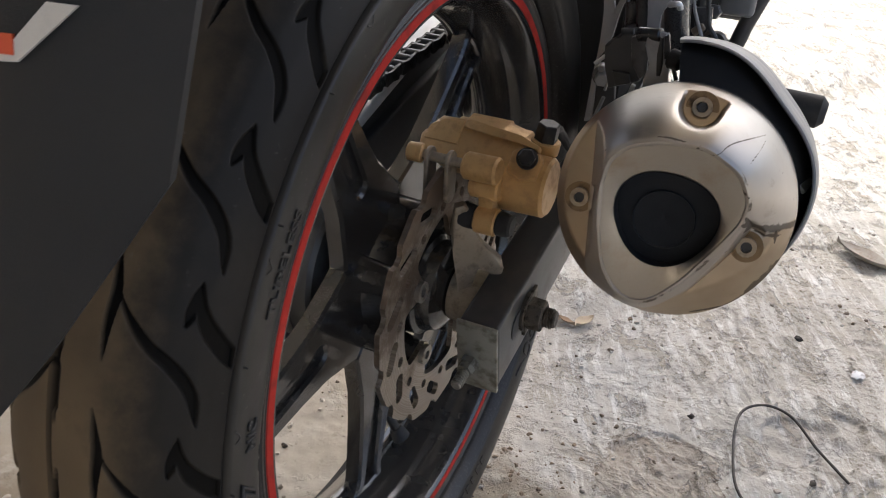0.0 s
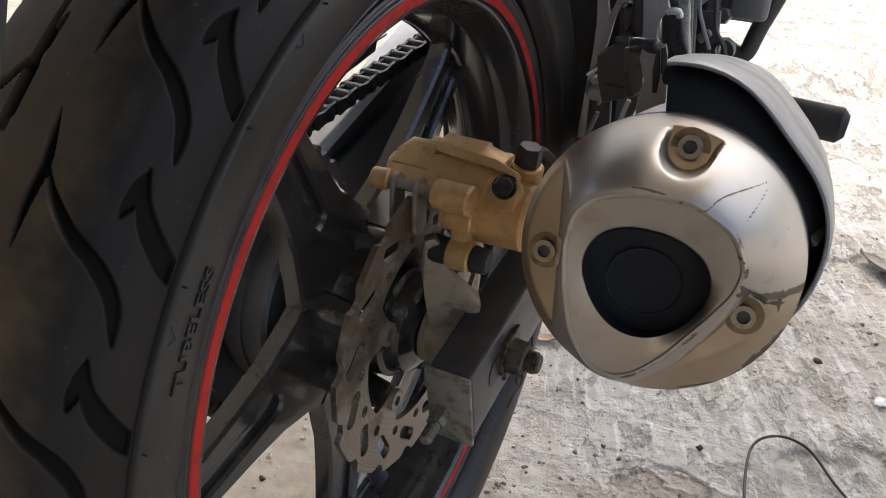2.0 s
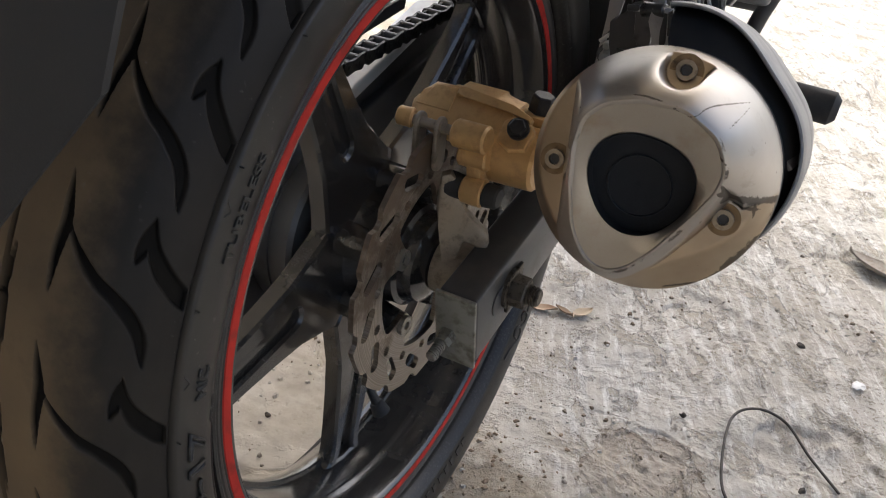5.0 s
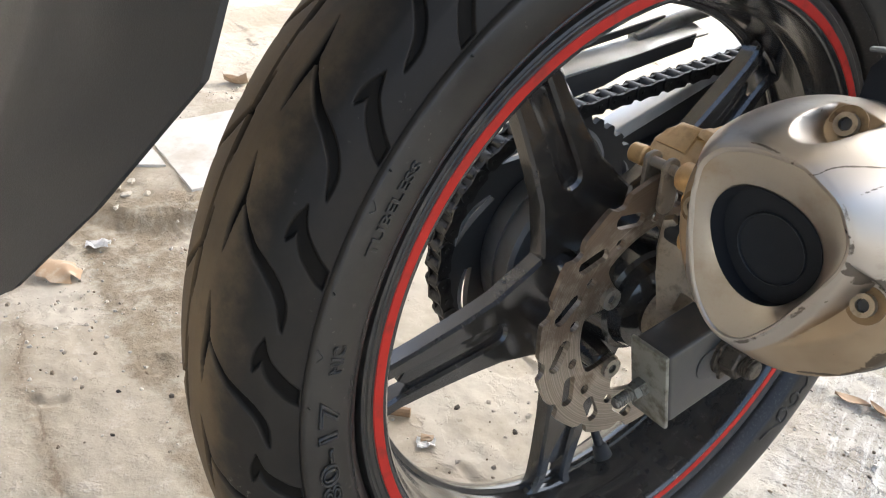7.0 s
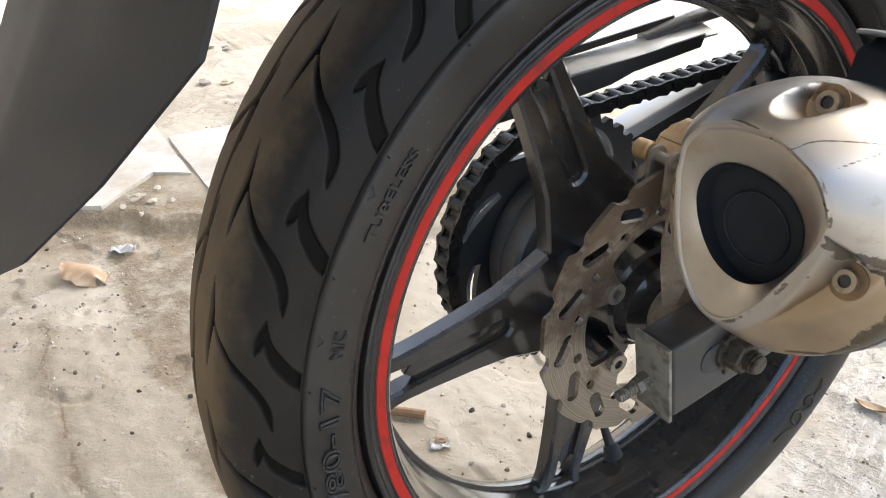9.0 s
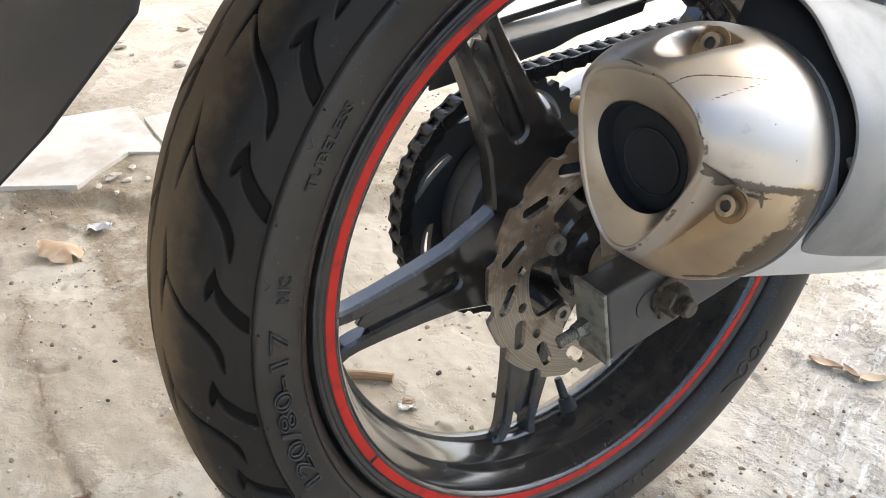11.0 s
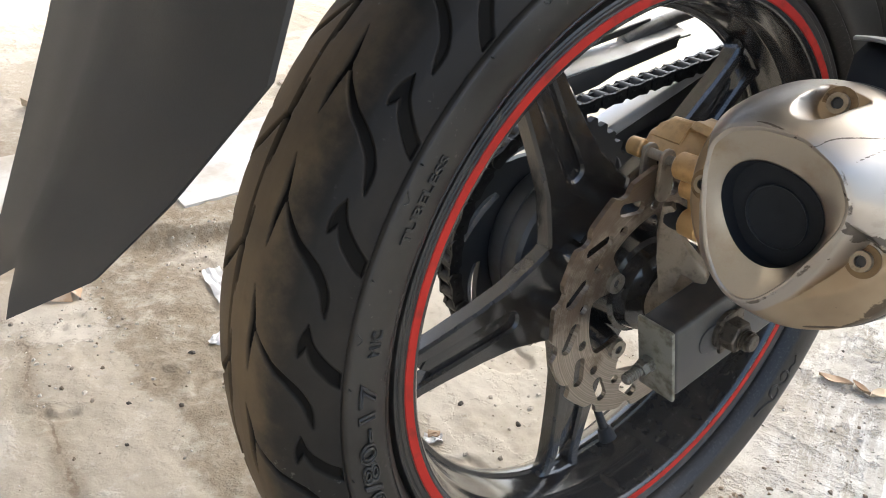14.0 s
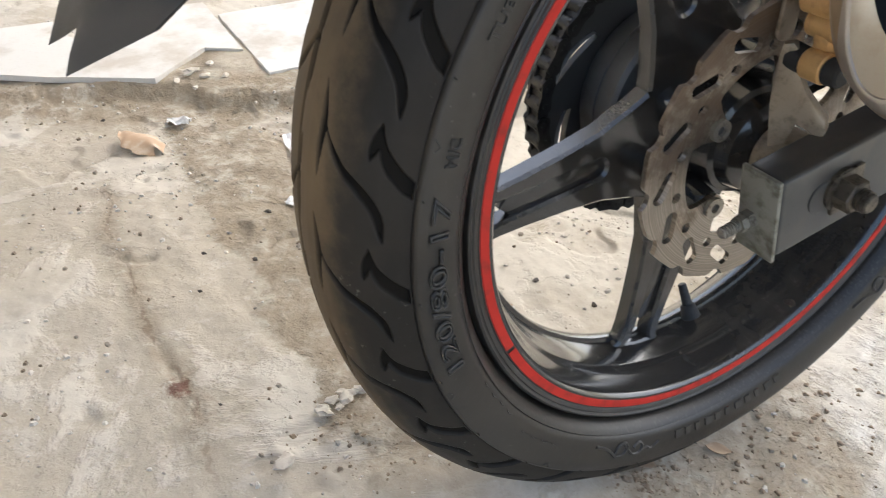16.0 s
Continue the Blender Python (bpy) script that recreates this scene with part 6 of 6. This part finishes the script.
folded_leaf(-0.808, -0.294, 24, 0.074, 0.056, 0.017, leaf_orange, "curled pale orange dry leaf on the dusty cement")
leaf(-0.030, 0.426, 20, 0.040, 0.018, 0.3, 2, leaf_brown, "narrow brown dry leaf beside a paler one")
leaf(0.020, 0.446, 65, 0.036, 0.020, 0.4, 3, leaf_pale, "pale dry leaf beside a brown one")
leaf(-0.003, 0.437, -20, 0.030, 0.012, 0.5, 13, leaf_brown, "small curled brown leaf scrap")
leaf(0.365, 0.840, -35, 0.110, 0.045, 0.35, 4, stone_grey, "large grey dry leaf on the pale cement")
leaf(-1.372, 0.200, 30, 0.065, 0.040, 0.6, 5, leaf_brown, "curled brown dry leaf beyond the tiles")
leaf(-1.556, -0.120, 75, 0.085, 0.050, 0.4, 6, leaf_pale, "pale brown dry leaf beyond the tiles")
leaf(0.018, 0.030, 40, 0.024, 0.014, 0.2, 7, leaf_brown, "brown leaf scrap beside the tyre")


def pebble(x, y, size, seed, mat, label, flat=0.6, name="pebble", cat="stone", group="pebbles on the floor", sink=0.3):
    """A chip of stone: a lump with broken facets, bedded in the dust."""
    rng = random.Random(seed)
    bm = bmesh.new()
    bmesh.ops.create_icosphere(bm, subdivisions=2, radius=0.5)
    off = Vector((rng.random() * 9, rng.random() * 9, rng.random() * 9))
    for v in bm.verts:
        k = 1 + 0.70 * noise.noise(v.co * 2.3 + off) + 0.45 * noise.noise(v.co * 5.5 + off)
        v.co = Vector((v.co.x * k * 1.2, v.co.y * k * 0.85, v.co.z * k * flat)) * size
    lo = min(v.co.z for v in bm.verts)
    ob = thing(name, bm, mat, label, cat, group, angle=25)
    ob.matrix_world = pose(x, y, on_floor(x, y, -lo - sink * size * flat * 0.5), 0, 0, rng.random() * 360)
    return ob


pebble(0.367, 0.510, 0.017, 1, paper_white, "small white chip on the pale cement", 0.3)
pebble(-0.461, -0.241, 0.0065, 2, stone_dark, "small dark pebble in the dust")
pebble(-0.503, -0.290, 0.0055, 3, stone_dark, "small dark pebble in the dust")
pebble(-0.428, -0.316, 0.0045, 4, stone_dark, "small dark pebble in the dust")
pebble(-0.203, 0.060, 0.0065, 5, stone_dark, "small dark pebble in the dust")
for x, y, size, seed in ((-0.156, -0.320, 0.017, 6), (-0.164, -0.313, 0.010, 26), (-0.198, -0.264, 0.016, 7), (-0.207, -0.252, 0.012, 8), (-0.203, -0.241, 0.015, 9), (-0.209, -0.232, 0.011, 27), (-0.206, -0.222, 0.013, 28), (-0.196, -0.250, 0.009, 29), (-0.214, -0.240, 0.009, 30)):
    pebble(x, y, size, seed, stone_pale, "pale crumbly cement chip beside the tyre", 0.45)
pebble(0.330, 0.285, 0.008, 10, stone_dark, "small dark pebble by the wire")
pebble(0.290, 0.560, 0.010, 11, stone_dark, "small dark pebble on the pale cement")
pebble(-0.244, -0.030, 0.014, 12, leaf_brown, "reddish brown scrap seen through the wheel", 0.4)
rng = random.Random(21)
for k in range(90):
    x, y = rng.uniform(-1.4, 0.55), rng.uniform(-0.55, 0.9)
    if math.hypot(x + 0.04, y) > 0.08:
        pebble(x, y, rng.choice((0.003, 0.004, 0.005, 0.007)), 100 + k, rng.choice((stone_grey, stone_pale, stone_pale, stone_dark)), "tiny chip of stone in the dust", rng.uniform(0.4, 0.8))
for k in range(13):
    x, y = rng.gauss(-1.62, 0.20), rng.gauss(0.16, 0.16)
    pebble(x, y, rng.uniform(0.010, 0.034), 300 + k, rng.choice((stone_grey, stone_grey, stone_grey, leaf_pale)), "lump of rubble beyond the tiles", 0.35, "rubble", "rubble", "rubble beyond the tiles")


def crumpled(x, y, size, turn, seed, mat, label, name, cat, lift=0.35):
    """A scrap of thin sheet with sharp folds."""
    rng = random.Random(seed)
    off = Vector((rng.random() * 9, rng.random() * 9, 0))
    grid = []
    for i in range(9):
        col = []
        for k in range(9):
            u, v = i / 8 - 0.5, k / 8 - 0.5
            p = Vector((u * size[0], v * size[1], 0))
            z = abs(noise.noise(Vector((u * 2.2, v * 2.2, 0)) + off)) * size[1] * lift + 0.1 * size[1] * noise.noise(Vector((u * 6, v * 6, 0)) + off)
            col.append((p.x + 0.12 * size[0] * noise.noise(Vector((v * 3, u, 2)) + off), p.y + 0.12 * size[1] * noise.noise(Vector((u * 3, v, 5)) + off), z))
        grid.append(col)
    top = np.array(grid)
    top[..., 2] -= top[..., 2].min()
    under = top - np.array([0, 0, 0.0007])
    ob = new(name, grid_mesh(name, np.concatenate([top, under[:, ::-1], top[:, :1]], 1), mat, angle=20))
    ob.matrix_world = pose(x, y, on_floor(x, y, 0.001), 0, 0, turn)
    return tagged(ob, label, cat)


crumpled(-0.858, -0.224, (0.034, 0.022), 60, 3, paper_white, "crumpled white foil scrap on the dusty cement", "foil_scrap", "litter", 0.8)
crumpled(-0.680, -0.098, (0.105, 0.030), 172, 5, paper_white, "crumpled strip of white paper behind the tyre", "paper_scrap", "litter", 0.28)
crumpled(-0.560, -0.150, (0.026, 0.022), 120, 6, paper_white, "torn scrap of white paper behind the tyre", "paper_scrap", "litter", 0.25)
crumpled(-0.240, -0.034, (0.020, 0.014), 60, 9, paper_white, "tiny torn white scrap seen through the wheel", "paper_scrap", "litter", 0.5)

# a stick and a loop of wire
bm = tube([(-0.322, -0.068, on_floor(-0.322, -0.068, 0.006)), (-0.305, -0.048, on_floor(-0.305, -0.048, 0.007)), (-0.285, -0.026, on_floor(-0.285, -0.026, 0.006))], 0.0055, 9, None, 4)
thing("stick", bm, wood_stick, "short brown broken stick on the floor", "stick")
bm = tube([(x, y, on_floor(x, y, z)) for x, y, z in ((0.300, 0.200, 0.003), (0.262, 0.225, 0.004), (0.246, 0.270, 0.006), (0.240, 0.345, 0.010), (0.262, 0.374, 0.012), (0.296, 0.378, 0.012), (0.330, 0.342, 0.008), (0.366, 0.304, 0.003))], 0.0016, 8, None, 8)
thing("wire", bm, wire_dark, "bent loop of dark wire lying on the cement", "wire")

for x, y, size, seed in ((-0.985, -0.165, 0.022, 61), (-0.960, -0.150, 0.016, 62), (-1.000, -0.130, 0.014, 63), (-0.945, -0.120, 0.012, 64), (-0.930, -0.175, 0.011, 65), (-0.965, -0.195, 0.013, 66)):
    pebble(x, y, size, seed, stone_pale, "pale chip of broken tile on the bank", 0.4, "tile_chip", "tile chip", "chips of broken tile")
rng = random.Random(33)
for k in range(34):
    x, y = rng.gauss(0.045, 0.035), rng.gauss(0.105, 0.055)
    if math.hypot(x + 0.04, y) > 0.085 and x > -0.01:
        pebble(x, y, rng.choice((0.003, 0.004, 0.005, 0.006)), 700 + k, clod_brown, "crumb of brown earth beside the tyre", rng.uniform(0.35, 0.6), "earth_crumb", "earth", "crumbs of earth beside the tyre", 0.5)


def build_earth_crumbs():
    """Loose crumbs and flakes of brown earth thrown up along the tyre's foot."""
    rng = np.random.RandomState(19)
    verts, faces = [], []
    for cx, cy, wide, long, count in EARTH:
        for _ in range(count):
            x, y = rng.normal(cx, wide), rng.normal(cy, long)
            if math.hypot(x + 0.04, y * 0.50) < 0.034:
                continue
            z = on_floor(x, y)
            s = 0.0007 + 0.0026 * rng.rand() ** 3
            base, turn, n_side = len(verts), rng.rand() * 6, 6
            ring, high = rng.uniform(0.45, 1.4, n_side), s * rng.uniform(0.3, 0.9)
            for level, shrink in ((-0.0006, 1.0), (high * 0.6, 0.85), (high, 0.45)):
                for k in range(n_side):
                    a = turn + k * 2 * math.pi / n_side
                    verts.append((x + s * shrink * ring[k] * math.cos(a), y + s * shrink * ring[k] * math.sin(a), z + level + high * 0.25 * rng.uniform(-1, 1) * (level > 0)))
            for row in (0, n_side):
                faces += [(base + row + k, base + row + (k + 1) % n_side, base + row + n_side + (k + 1) % n_side, base + row + n_side + k) for k in range(n_side)]
            faces.append(tuple(base + 2 * n_side + k for k in range(n_side)))
    me = bpy.data.meshes.new("earth_crumbs")
    me.from_pydata(verts, [], faces)
    me.materials.append(clod_brown)
    tagged(new("earth_crumbs", me), "loose brown crumbs of earth along the tyre's foot", "earth", kind="stuff")


EARTH = [(0.014, -0.046, 0.012, 0.022, 150), (0.040, 0.045, 0.025, 0.040, 60), (0.060, 0.150, 0.025, 0.040, 60), (0.090, 0.080, 0.040, 0.060, 40), (-0.150, -0.255, 0.040, 0.030, 70)]
build_earth_crumbs()
leaf(-0.004, 0.018, 62, 0.026, 0.018, 0.35, 17, leaf_brown, "torn brown leaf scrap under the tyre's edge")
leaf(-0.006, -0.042, 30, 0.030, 0.020, 0.25, 18, leaf_brown, "reddish leaf scrap pressed against the tyre")

# broken floor tiles bedded in the higher slab
def tile(points, label, lift=0.0180):
    rng = random.Random(len(points))
    ragged = []
    for k, (x, y) in enumerate(points):
        qx, qy = points[(k + 1) % len(points)]
        steps = max(2, int(math.hypot(qx - x, qy - y) / 0.018))
        for q in range(steps):
            f = q / steps
            j = 0.0012 if q else 0.0
            ragged.append((x + (qx - x) * f + rng.uniform(-j, j), y + (qy - y) * f + rng.uniform(-j, j)))
    bm = prism(ragged, 0.010, pose(0, 0, lift + 0.002), 0.0006)
    return thing("floor_tile", bm, tile_white, label, "tile", "broken white floor tiles")


tile([(-1.070, -0.385), (-0.977, -0.226), (-1.066, -0.119), (-1.027, -0.063), (-1.290, -0.056), (-1.330, -0.470), (-1.130, -0.470)], "white ceramic floor tile with a broken corner")
tile([(-0.913, -0.057), (-0.908, 0.246), (-1.208, 0.252), (-1.212, -0.050)], "white ceramic floor tile, dusty")
